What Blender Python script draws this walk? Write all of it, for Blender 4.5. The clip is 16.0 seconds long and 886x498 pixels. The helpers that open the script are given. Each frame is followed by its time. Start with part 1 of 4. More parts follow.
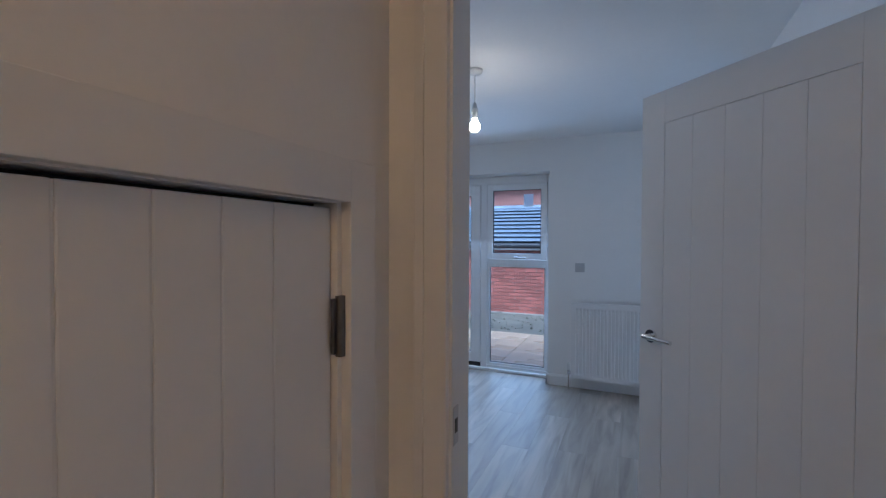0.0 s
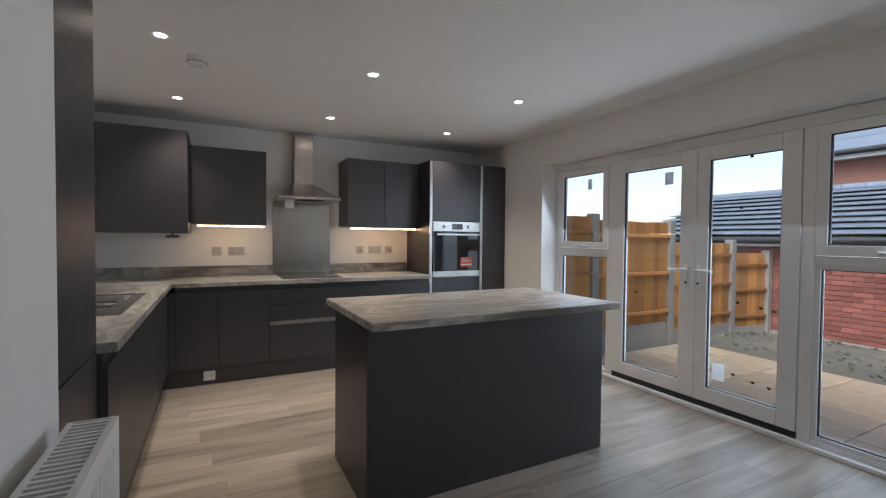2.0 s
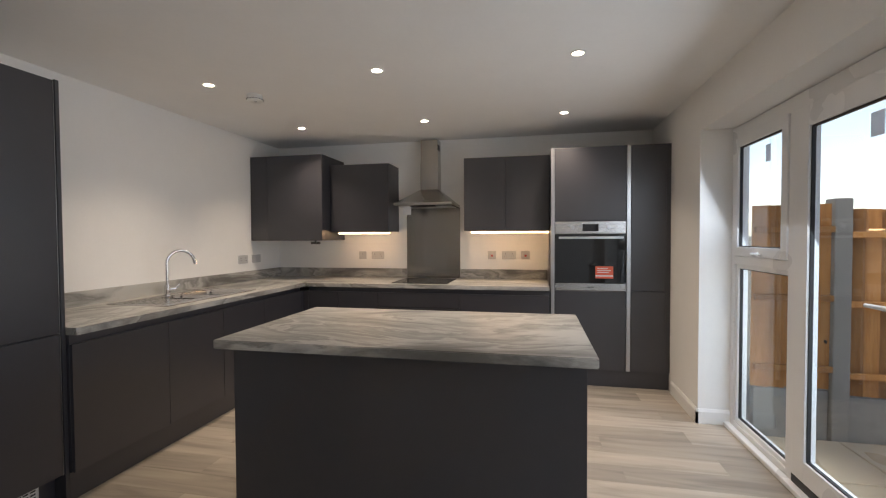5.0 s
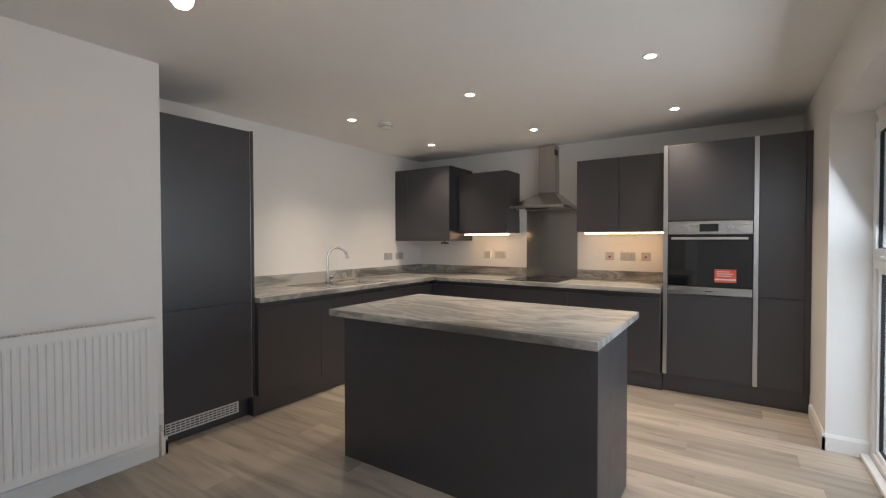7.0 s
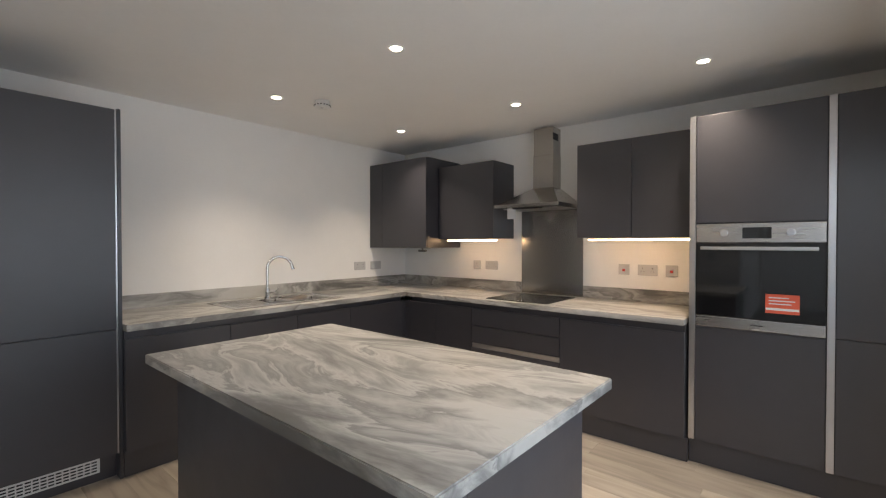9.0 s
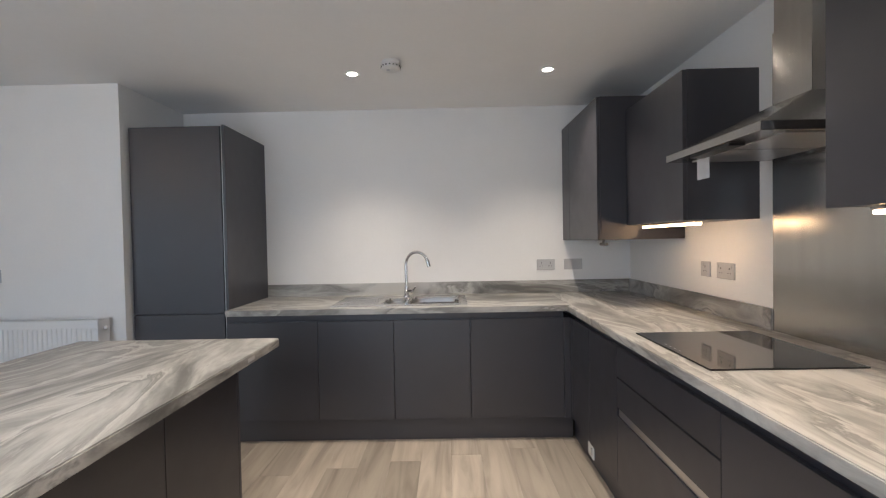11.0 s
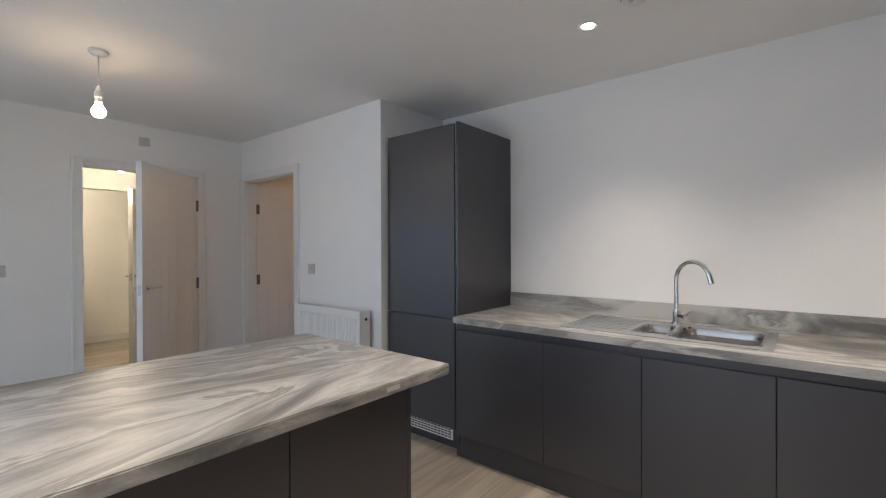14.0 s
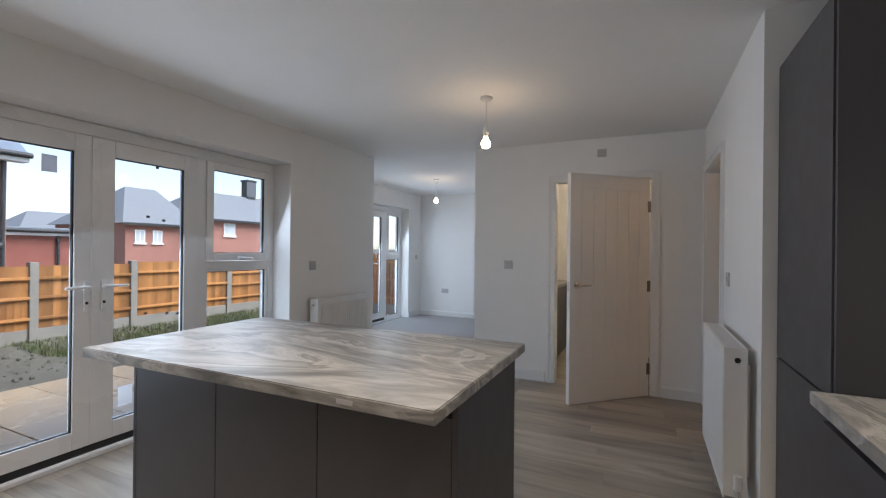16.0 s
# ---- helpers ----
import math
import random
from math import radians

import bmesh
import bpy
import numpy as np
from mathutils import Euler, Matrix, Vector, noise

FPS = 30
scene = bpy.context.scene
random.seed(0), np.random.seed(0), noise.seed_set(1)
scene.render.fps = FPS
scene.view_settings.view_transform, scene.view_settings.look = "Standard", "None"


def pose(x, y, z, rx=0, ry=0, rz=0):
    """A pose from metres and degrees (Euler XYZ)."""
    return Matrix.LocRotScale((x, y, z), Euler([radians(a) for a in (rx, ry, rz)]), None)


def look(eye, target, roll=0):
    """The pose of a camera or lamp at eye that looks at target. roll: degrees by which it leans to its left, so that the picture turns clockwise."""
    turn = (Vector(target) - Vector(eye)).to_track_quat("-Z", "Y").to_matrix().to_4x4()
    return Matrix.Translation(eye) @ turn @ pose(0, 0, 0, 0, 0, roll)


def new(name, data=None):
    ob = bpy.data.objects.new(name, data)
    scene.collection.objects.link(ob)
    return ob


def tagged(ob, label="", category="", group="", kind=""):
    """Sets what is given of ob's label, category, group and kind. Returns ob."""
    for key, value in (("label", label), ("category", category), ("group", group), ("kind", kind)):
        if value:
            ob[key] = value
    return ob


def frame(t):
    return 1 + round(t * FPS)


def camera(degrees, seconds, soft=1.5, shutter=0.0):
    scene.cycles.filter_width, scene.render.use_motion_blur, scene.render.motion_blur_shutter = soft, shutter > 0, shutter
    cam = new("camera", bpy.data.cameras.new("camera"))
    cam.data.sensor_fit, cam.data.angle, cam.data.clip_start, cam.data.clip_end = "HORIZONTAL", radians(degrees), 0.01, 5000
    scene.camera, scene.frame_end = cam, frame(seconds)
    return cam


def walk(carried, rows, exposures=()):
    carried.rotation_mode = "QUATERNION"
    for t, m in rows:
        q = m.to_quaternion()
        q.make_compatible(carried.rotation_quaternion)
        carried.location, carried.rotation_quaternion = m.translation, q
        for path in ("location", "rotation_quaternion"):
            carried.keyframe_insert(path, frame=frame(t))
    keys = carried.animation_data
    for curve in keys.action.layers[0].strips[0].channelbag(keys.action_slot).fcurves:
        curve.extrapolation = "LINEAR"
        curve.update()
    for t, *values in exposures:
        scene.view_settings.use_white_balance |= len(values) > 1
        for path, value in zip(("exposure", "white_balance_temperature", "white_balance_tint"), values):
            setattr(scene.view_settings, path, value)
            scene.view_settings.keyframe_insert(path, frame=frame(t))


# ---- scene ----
cam = camera(90.5, 16.0, soft=1.2)
PATH = [
    (0, (-0.008, -0.419, 1.399), (-0.806, 1.414, 1.360), 0.2),
    (0.5, (-0.051, 0.197, 1.406), (-1.337, 1.727, 1.351), 0.6),
    (1, (-0.094, 0.609, 1.328), (-1.645, 1.870, 1.273), 0.5),
    (1.5, (-0.136, 0.791, 1.294), (-1.844, 1.830, 1.243), 0.5),
    (2, (-0.121, 0.847, 1.289), (-1.895, 1.768, 1.239), 0.5),
    (2.5, (-0.113, 0.880, 1.294), (-1.921, 1.733, 1.244), 0.5),
    (3, (-0.175, 0.989, 1.315), (-2.009, 1.784, 1.265), 0.7),
    (5.5, (-0.357, 3.127, 1.338), (-2.211, 2.377, 1.293), -0.4),
    (6, (-0.223, 3.302, 1.299), (-1.958, 2.309, 1.263), -0.3),
    (6.5, (-0.170, 3.405, 1.307), (-1.853, 2.325, 1.272), -0.3),
    (7, (-0.178, 3.443, 1.315), (-1.842, 2.334, 1.276), -0.1),
    (7.5, (-0.217, 3.452, 1.305), (-1.884, 2.347, 1.271), -0.0),
    (8, (-0.424, 3.470, 1.321), (-2.089, 2.361, 1.293), -0.0),
    (10.5, (-3.169, 3.506, 1.379), (-3.766, 1.598, 1.331), -0.8),
    (11, (-3.591, 3.375, 1.329), (-3.568, 1.375, 1.289), -1.1),
    (11.5, (-3.821, 3.315, 1.275), (-3.192, 1.417, 1.251), -1.0),
    (12, (-3.904, 3.320, 1.249), (-3.010, 1.531, 1.233), -0.7),
    (12.5, (-3.915, 3.349, 1.249), (-2.948, 1.599, 1.235), -0.6),
    (13, (-3.916, 3.335, 1.253), (-2.898, 1.614, 1.242), -0.4),
    (13.5, (-3.867, 3.128, 1.262), (-2.786, 1.445, 1.260), -0.3),
    (14, (-3.813, 2.669, 1.325), (-2.541, 1.126, 1.317), -0.2),
    (14.5, (-3.788, 2.142, 1.350), (-2.222, 0.898, 1.349), -0.1),
    (15, (-3.728, 1.657, 1.357), (-1.825, 1.041, 1.366), 0.0),
    (15.5, (-3.725, 1.253, 1.363), (-1.735, 1.460, 1.360), 0.3),
    (16, (-3.816, 0.985, 1.312), (-2.000, 1.822, 1.315), 0.6),
]
walk(cam, [(t, look(eye, target, roll)) for t, eye, target, roll in PATH], exposures=[
    (0.0, 1.45, 4700, 11), (0.5, 1.46, 5200, 13), (1.0, 1.22, 5750, 12), (1.5, 1.05, 6050, 13), (2.0, 1.12, 6450, 14), (2.5, 1.15, 6950, 16), (5.5, 1.5, 7050, 16), (8.0, 1.52, 7050, 15),
    (10.5, 1.72, 6450, 14), (13.0, 1.72, 6250, 14), (14.0, 1.6, 6250, 14), (15.0, 1.68, 6400, 15), (16.0, 1.35, 6350, 15)])

# ---- light ----
world = bpy.data.worlds.new("overcast")
scene.world = world
world.use_nodes = True
wn = world.node_tree
wn.nodes.clear()
sky = wn.nodes.new("ShaderNodeTexSky")
sky.sky_type, sky.sun_disc = "NISHITA", False
sky.sun_elevation, sky.sun_rotation = radians(52), radians(159)
sky.air_density, sky.dust_density, sky.ozone_density = 1.0, 0.7, 2.5
grey = wn.nodes.new("ShaderNodeHueSaturation")
grey.inputs["Saturation"].default_value = 0.75
bg = wn.nodes.new("ShaderNodeBackground")
bg.inputs["Strength"].default_value = 0.115
wout = wn.nodes.new("ShaderNodeOutputWorld")
wn.links.new(sky.outputs[0], grey.inputs["Color"])
wn.links.new(grey.outputs[0], bg.inputs["Color"])
wn.links.new(bg.outputs[0], wout.inputs["Surface"])

sun_data = bpy.data.lights.new("sun", "SUN")
sun_data.energy, sun_data.angle, sun_data.color = 2.7, radians(40), (1.0, 0.97, 0.94)
sun = new("sun", sun_data)
sun.matrix_world = look((0, 0, 12), (-1.2, 3.2, 7.6))
tagged(sun, "soft overcast sun", "sun", kind="structure")


def window_light(name, x, y, width, watts):
    """The overcast sky's light in a glazed opening."""
    d = bpy.data.lights.new(name, "AREA")
    d.shape, d.size, d.size_y, d.energy, d.color = "RECTANGLE", width, 1.9, watts, (0.70, 0.85, 1.0)
    d.spread = radians(180)
    o = new(name, d)
    o.matrix_world = look((x, y, 1.08), (x, y - 1, 0.62))
    return tagged(o, "sky light in the window", "light", kind="structure")


window_light("sky_window", -2.27, 4.26, 2.9, 16.0)
window_light("sky_window_family", 2.56, 5.44, 1.9, 17.0)

DOWNLIGHT_W, BULB_E, STRIP_E = 23.0, 26.0, 6.5
WARM, NEUTRAL = (1.0, 0.72, 0.45), (1.0, 0.87, 0.70)


# ---- materials ----
def material(name, colour, rough=0.5, metal=0.0, grain=0.0, scale=20.0, bump=0.0, stretch=(1, 1, 1), second=None, coat=0.0, per_piece=0.0):
    """A surface with colour variation at two scales and a fine relief."""
    m = bpy.data.materials.new(name)
    m.use_nodes = True
    n, l = m.node_tree.nodes, m.node_tree.links
    b = n["Principled BSDF"]
    b.inputs["Roughness"].default_value = rough
    b.inputs["Metallic"].default_value = metal
    b.inputs["Coat Weight"].default_value = coat
    b.inputs["Base Color"].default_value = (*colour, 1)
    co = n.new("ShaderNodeTexCoord")
    mp = n.new("ShaderNodeMapping")
    mp.inputs["Scale"].default_value = stretch
    l.new(co.outputs["Object"], mp.inputs["Vector"])
    fine = n.new("ShaderNodeTexNoise")
    fine.inputs["Scale"].default_value, fine.inputs["Detail"].default_value = scale, 6
    l.new(mp.outputs[0], fine.inputs["Vector"])
    broad = n.new("ShaderNodeTexNoise")
    broad.inputs["Scale"].default_value, broad.inputs["Detail"].default_value = scale * 0.12, 3
    l.new(mp.outputs[0], broad.inputs["Vector"])
    if grain or second:
        mix = n.new("ShaderNodeMix")
        mix.data_type = "RGBA"
        add = n.new("ShaderNodeMath")
        add.operation = "ADD"
        half = n.new("ShaderNodeMath")
        half.operation = "MULTIPLY"
        half.inputs[1].default_value = 0.5
        l.new(fine.outputs["Fac"], add.inputs[0])
        l.new(broad.outputs["Fac"], add.inputs[1])
        l.new(add.outputs[0], half.inputs[0])
        ramp = n.new("ShaderNodeMapRange")
        ramp.inputs["From Min"].default_value, ramp.inputs["From Max"].default_value = 0.3, 0.7
        l.new(half.outputs[0], ramp.inputs["Value"])
        l.new(ramp.outputs[0], mix.inputs["Factor"])
        other = second or tuple(c * (1 - grain) for c in colour)
        mix.inputs["A"].default_value, mix.inputs["B"].default_value = (*colour, 1), (*other, 1)
        last = mix.outputs["Result"]
        if per_piece:
            info = n.new("ShaderNodeObjectInfo")
            rng = n.new("ShaderNodeMapRange")
            rng.inputs["To Min"].default_value, rng.inputs["To Max"].default_value = 1 - per_piece, 1 + per_piece
            l.new(info.outputs["Random"], rng.inputs["Value"])
            hsv = n.new("ShaderNodeHueSaturation")
            l.new(rng.outputs[0], hsv.inputs["Value"])
            l.new(last, hsv.inputs["Color"])
            last = hsv.outputs[0]
        l.new(last, b.inputs["Base Color"])
        rr = n.new("ShaderNodeMapRange")
        rr.inputs["To Min"].default_value, rr.inputs["To Max"].default_value = rough * 0.88, min(1.0, rough * 1.12)
        l.new(broad.outputs["Fac"], rr.inputs["Value"])
        l.new(rr.outputs[0], b.inputs["Roughness"])
    if bump:
        bp = n.new("ShaderNodeBump")
        bp.inputs["Strength"].default_value, bp.inputs["Distance"].default_value = bump, 0.004
        l.new(fine.outputs["Fac"], bp.inputs["Height"])
        l.new(bp.outputs[0], b.inputs["Normal"])
    return m


def glowing(name, colour, strength):
    m = bpy.data.materials.new(name)
    m.use_nodes = True
    b = m.node_tree.nodes["Principled BSDF"]
    b.inputs["Base Color"].default_value = (*colour, 1)
    b.inputs["Emission Color"].default_value = (*colour, 1)
    b.inputs["Emission Strength"].default_value = strength
    return m


def glass_pane(name):
    m = bpy.data.materials.new(name)
    m.use_nodes = True
    n, l = m.node_tree.nodes, m.node_tree.links
    n.clear()
    out = n.new("ShaderNodeOutputMaterial")
    mix = n.new("ShaderNodeMixShader")
    clear = n.new("ShaderNodeBsdfTransparent")
    clear.inputs[0].default_value = (0.93, 0.96, 0.96, 1)
    gloss = n.new("ShaderNodeBsdfGlossy")
    gloss.inputs["Roughness"].default_value = 0.02
    lw = n.new("ShaderNodeLayerWeight")
    lw.inputs["Blend"].default_value = 0.5
    steep = n.new("ShaderNodeMath")
    steep.operation = "POWER"
    steep.inputs[1].default_value = 4.0
    gain = n.new("ShaderNodeMath")
    gain.operation = "MULTIPLY_ADD"
    gain.inputs[1].default_value, gain.inputs[2].default_value = 0.5, 0.035
    l.new(lw.outputs["Facing"], steep.inputs[0])
    l.new(steep.outputs[0], gain.inputs[0])
    l.new(gain.outputs[0], mix.inputs[0])
    l.new(clear.outputs[0], mix.inputs[1])
    l.new(gloss.outputs[0], mix.inputs[2])
    l.new(mix.outputs[0], out.inputs[0])
    return m


def stone_laminate(name, along):
    """Grey and cream swirled stone pattern, drawn out along one axis ("x" or "y")."""
    m = bpy.data.materials.new(name)
    m.use_nodes = True
    n, l = m.node_tree.nodes, m.node_tree.links
    b = n["Principled BSDF"]
    b.inputs["Roughness"].default_value = 0.38
    co = n.new("ShaderNodeTexCoord")
    mp = n.new("ShaderNodeMapping")
    mp.inputs["Scale"].default_value = (0.5, 1.7, 1.7) if along == "x" else (1.7, 0.5, 1.7)
    mp.inputs["Rotation"].default_value = (0, 0, 0.22)
    l.new(co.outputs["Object"], mp.inputs["Vector"])
    warp = n.new("ShaderNodeTexNoise")
    warp.inputs["Scale"].default_value, warp.inputs["Detail"].default_value = 1.0, 3
    warp.inputs["Distortion"].default_value = 0.5
    l.new(mp.outputs[0], warp.inputs["Vector"])
    pull = n.new("ShaderNodeVectorMath")
    pull.operation = "MULTIPLY_ADD"
    pull.inputs[1].default_value = (0.9, 0.9, 0.9)
    l.new(warp.outputs["Color"], pull.inputs[0])
    l.new(mp.outputs[0], pull.inputs[2])
    veins = n.new("ShaderNodeTexNoise")
    veins.inputs["Scale"].default_value, veins.inputs["Detail"].default_value = 1.6, 7
    veins.inputs["Roughness"].default_value, veins.inputs["Distortion"].default_value = 0.62, 0.5
    l.new(pull.outputs[0], veins.inputs["Vector"])
    ramp = n.new("ShaderNodeValToRGB")
    e = ramp.color_ramp.elements
    e[0].position, e[0].color = 0.30, (0.11, 0.107, 0.098, 1)
    e[1].position, e[1].color = 0.72, (0.47, 0.46, 0.425, 1)
    for at, g in ((0.385, 0.14), (0.45, 0.28), (0.50, 0.46), (0.523, 0.21), (0.56, 0.33), (0.625, 0.49)):
        k = e.new(at)
        k.color = (g, g * 0.985, g * 0.935, 1)
    l.new(veins.outputs["Fac"], ramp.inputs[0])
    l.new(ramp.outputs[0], b.inputs["Base Color"])
    bp = n.new("ShaderNodeBump")
    bp.inputs["Strength"].default_value, bp.inputs["Distance"].default_value = 0.08, 0.002
    l.new(veins.outputs["Fac"], bp.inputs["Height"])
    l.new(bp.outputs[0], b.inputs["Normal"])
    return m


def plank_wood(name):
    """Greyed oak boards, the grain along y, each board of its own tone."""
    m = bpy.data.materials.new(name)
    m.use_nodes = True
    n, l = m.node_tree.nodes, m.node_tree.links
    b = n["Principled BSDF"]
    co, info = n.new("ShaderNodeTexCoord"), n.new("ShaderNodeObjectInfo")
    shift = n.new("ShaderNodeVectorMath")
    shift.operation = "ADD"
    far = n.new("ShaderNodeMath")
    far.operation = "MULTIPLY"
    far.inputs[1].default_value = 37.0
    l.new(info.outputs["Random"], far.inputs[0])
    l.new(co.outputs["Object"], shift.inputs[0])
    l.new(far.outputs[0], shift.inputs[1])
    mp = n.new("ShaderNodeMapping")
    mp.inputs["Scale"].default_value = (9, 0.9, 1)
    l.new(shift.outputs[0], mp.inputs["Vector"])
    grain = n.new("ShaderNodeTexNoise")
    grain.inputs["Scale"].default_value, grain.inputs["Detail"].default_value = 1.6, 8
    grain.inputs["Distortion"].default_value = 0.8
    l.new(mp.outputs[0], grain.inputs["Vector"])
    ramp = n.new("ShaderNodeValToRGB")
    e = ramp.color_ramp.elements
    e[0].position, e[0].color = 0.28, (0.235, 0.195, 0.152, 1)
    e[1].position, e[1].color = 0.72, (0.44, 0.375, 0.30, 1)
    k = e.new(0.5)
    k.color = (0.36, 0.302, 0.238, 1)
    l.new(grain.outputs["Fac"], ramp.inputs[0])
    tone = n.new("ShaderNodeMapRange")
    tone.inputs["To Min"].default_value, tone.inputs["To Max"].default_value = 0.78, 1.20
    l.new(info.outputs["Random"], tone.inputs["Value"])
    hsv = n.new("ShaderNodeHueSaturation")
    hsv.inputs["Saturation"].default_value = 0.8
    l.new(ramp.outputs[0], hsv.inputs["Color"])
    l.new(tone.outputs[0], hsv.inputs["Value"])
    l.new(hsv.outputs[0], b.inputs["Base Color"])
    rr = n.new("ShaderNodeMapRange")
    rr.inputs["To Min"].default_value, rr.inputs["To Max"].default_value = 0.34, 0.52
    l.new(grain.outputs["Fac"], rr.inputs["Value"])
    l.new(rr.outputs[0], b.inputs["Roughness"])
    bp = n.new("ShaderNodeBump")
    bp.inputs["Strength"].default_value, bp.inputs["Distance"].default_value = 0.15, 0.002
    l.new(grain.outputs["Fac"], bp.inputs["Height"])
    l.new(bp.outputs[0], b.inputs["Normal"])
    return m


PAINT = material("white_wall_paint", (0.85, 0.845, 0.83), 0.75, grain=0.03, scale=60, bump=0.05)
CEIL = material("ceiling_paint", (0.85, 0.845, 0.835), 0.85, grain=0.03, scale=40, bump=0.04)
GLOSS_WHITE = material("white_satin_paint", (0.80, 0.80, 0.79), 0.35, grain=0.03, scale=30, bump=0.02)
UPVC = material("white_upvc", (0.82, 0.83, 0.84), 0.28, grain=0.03, scale=15)
PLASTIC = material("white_plastic", (0.72, 0.72, 0.70), 0.35, grain=0.03, scale=40)
GREY_PLATE = material("grey_metal_plate", (0.52, 0.52, 0.525), 0.38, grain=0.05, scale=40)
ANTH = material("matt_anthracite", (0.032, 0.0315, 0.040), 0.40, grain=0.10, scale=90, bump=0.02)
ANTH.node_tree.nodes["Principled BSDF"].inputs["Specular IOR Level"].default_value = 0.85
ANTH_DARK = material("dark_anthracite_channel", (0.020, 0.020, 0.022), 0.5, grain=0.1, scale=60)
CHROME = material("chrome", (0.80, 0.80, 0.80), 0.08, 1.0, grain=0.03, scale=30)
STEEL = material("brushed_steel", (0.47, 0.455, 0.43), 0.24, 1.0, grain=0.12, scale=14, stretch=(14, 14, 0.5))
STEEL_H = material("brushed_steel_level", (0.55, 0.54, 0.53), 0.27, 1.0, grain=0.12, scale=12, stretch=(1, 1, 14), bump=0.02)
SATIN = material("satin_aluminium", (0.60, 0.60, 0.61), 0.32, 1.0, grain=0.06, scale=30)
BRONZE = material("dull_hinge_steel", (0.20, 0.19, 0.18), 0.42, 1.0, grain=0.2, scale=40)
BLACK = material("black_plastic", (0.012, 0.012, 0.013), 0.4, grain=0.1, scale=40)
BLACK_GLASS = material("black_glass", (0.008, 0.008, 0.009), 0.06, coat=0.3, grain=0.1, scale=5)
ORANGE = material("orange_label", (0.75, 0.12, 0.06), 0.45, grain=0.05, scale=30)
PAPER = material("paper", (0.75, 0.76, 0.78), 0.7, grain=0.06, scale=40)
TRACING = material("translucent_paper", (0.80, 0.82, 0.85), 0.9, grain=0.05, scale=40)
TRACING.node_tree.nodes["Principled BSDF"].inputs["Transmission Weight"].default_value = 0.75
CERAMIC = material("white_ceramic", (0.82, 0.81, 0.78), 0.12, grain=0.02, scale=10)
STONE_X, STONE_Y = stone_laminate("stone_laminate_x", "x"), stone_laminate("stone_laminate_y", "y")
WOOD = plank_wood("grey_oak_plank")
BASE = material("screed", (0.10, 0.085, 0.07), 0.8, grain=0.2, scale=30)
CARPET = material("grey_carpet", (0.36, 0.35, 0.35), 0.95, grain=0.25, scale=300, bump=0.5)
GLASS = glass_pane("window_glass")
GASKET = material("black_gasket", (0.015, 0.015, 0.016), 0.6, grain=0.1, scale=60)
LAMP_BRIGHT = glowing("bright_lamp_lit", (1.0, 0.82, 0.55), 130.0)
LAMP_HALL = glowing("warm_lamp_lit", (1.0, 0.54, 0.20), 84.0)
LAMP = glowing("lamp_lit", (1.0, 0.74, 0.44), BULB_E)
SPOT = glowing("downlight_lens", (1.0, 0.88, 0.72), 18.0)
STRIP = glowing("led_strip", (1.0, 0.66, 0.36), STRIP_E)
FARBRICK = material("far_brick", (0.37, 0.175, 0.135), 0.9, second=(0.29, 0.13, 0.105), scale=6, bump=0.3)
BRICK = material("red_brick", (0.31, 0.105, 0.078), 0.85, second=(0.23, 0.075, 0.058), scale=55, bump=0.4, per_piece=0.28)
MORTAR = material("mortar", (0.27, 0.20, 0.17), 0.95, grain=0.2, scale=60, bump=0.3)
ROOFTILE = material("slate_grey_tile", (0.20, 0.24, 0.295), 0.34, grain=0.3, scale=30, bump=0.2, per_piece=0.12)
ROOFFAR = material("far_roof_tile", (0.22, 0.235, 0.26), 0.7, grain=0.3, scale=9, stretch=(1, 1, 12), bump=0.3)
FENCE = material("treated_fence_timber", (0.46, 0.215, 0.065), 0.75, second=(0.27, 0.11, 0.03), scale=30, stretch=(6, 6, 0.5), bump=0.4, per_piece=0.38)
CONCRETE = material("concrete_post", (0.28, 0.265, 0.235), 0.9, grain=0.25, scale=30, bump=0.3)
SANDSTONE = material("sandstone_slab", (0.56, 0.43, 0.28), 0.28, second=(0.42, 0.35, 0.26), scale=9, bump=0.2, per_piece=0.12)
SOIL = material("wet_soil", (0.07, 0.066, 0.052), 0.95, second=(0.16, 0.15, 0.12), scale=14, bump=1.0)
GRASS = material("rough_grass", (0.10, 0.155, 0.045), 0.95, second=(0.12, 0.10, 0.06), scale=20, bump=1.0)
# Pale grey-blue panes for the windows of the far houses.
PALE_PANE = material("pale_glass", (0.50, 0.54, 0.58), 0.12, grain=0.15, scale=3)
LEAD = material("lead_grey_fascia", (0.03, 0.032, 0.036), 0.5, grain=0.2, scale=20)
SOFFIT = material("white_soffit", (0.75, 0.76, 0.77), 0.5, grain=0.05, scale=20)


# ---- mesh makers ----
def mesh_ob(name, bm, mat, parent=None, smooth=False):
    me = bpy.data.meshes.new(name)
    bmesh.ops.recalc_face_normals(bm, faces=bm.faces)
    bm.to_mesh(me)
    bm.free()
    me.materials.append(mat)
    if smooth:
        for p in me.polygons:
            p.use_smooth = True
        me.set_sharp_from_angle(angle=radians(40))
    ob = new(name, me)
    if parent is not None:
        ob.parent = parent
    return ob


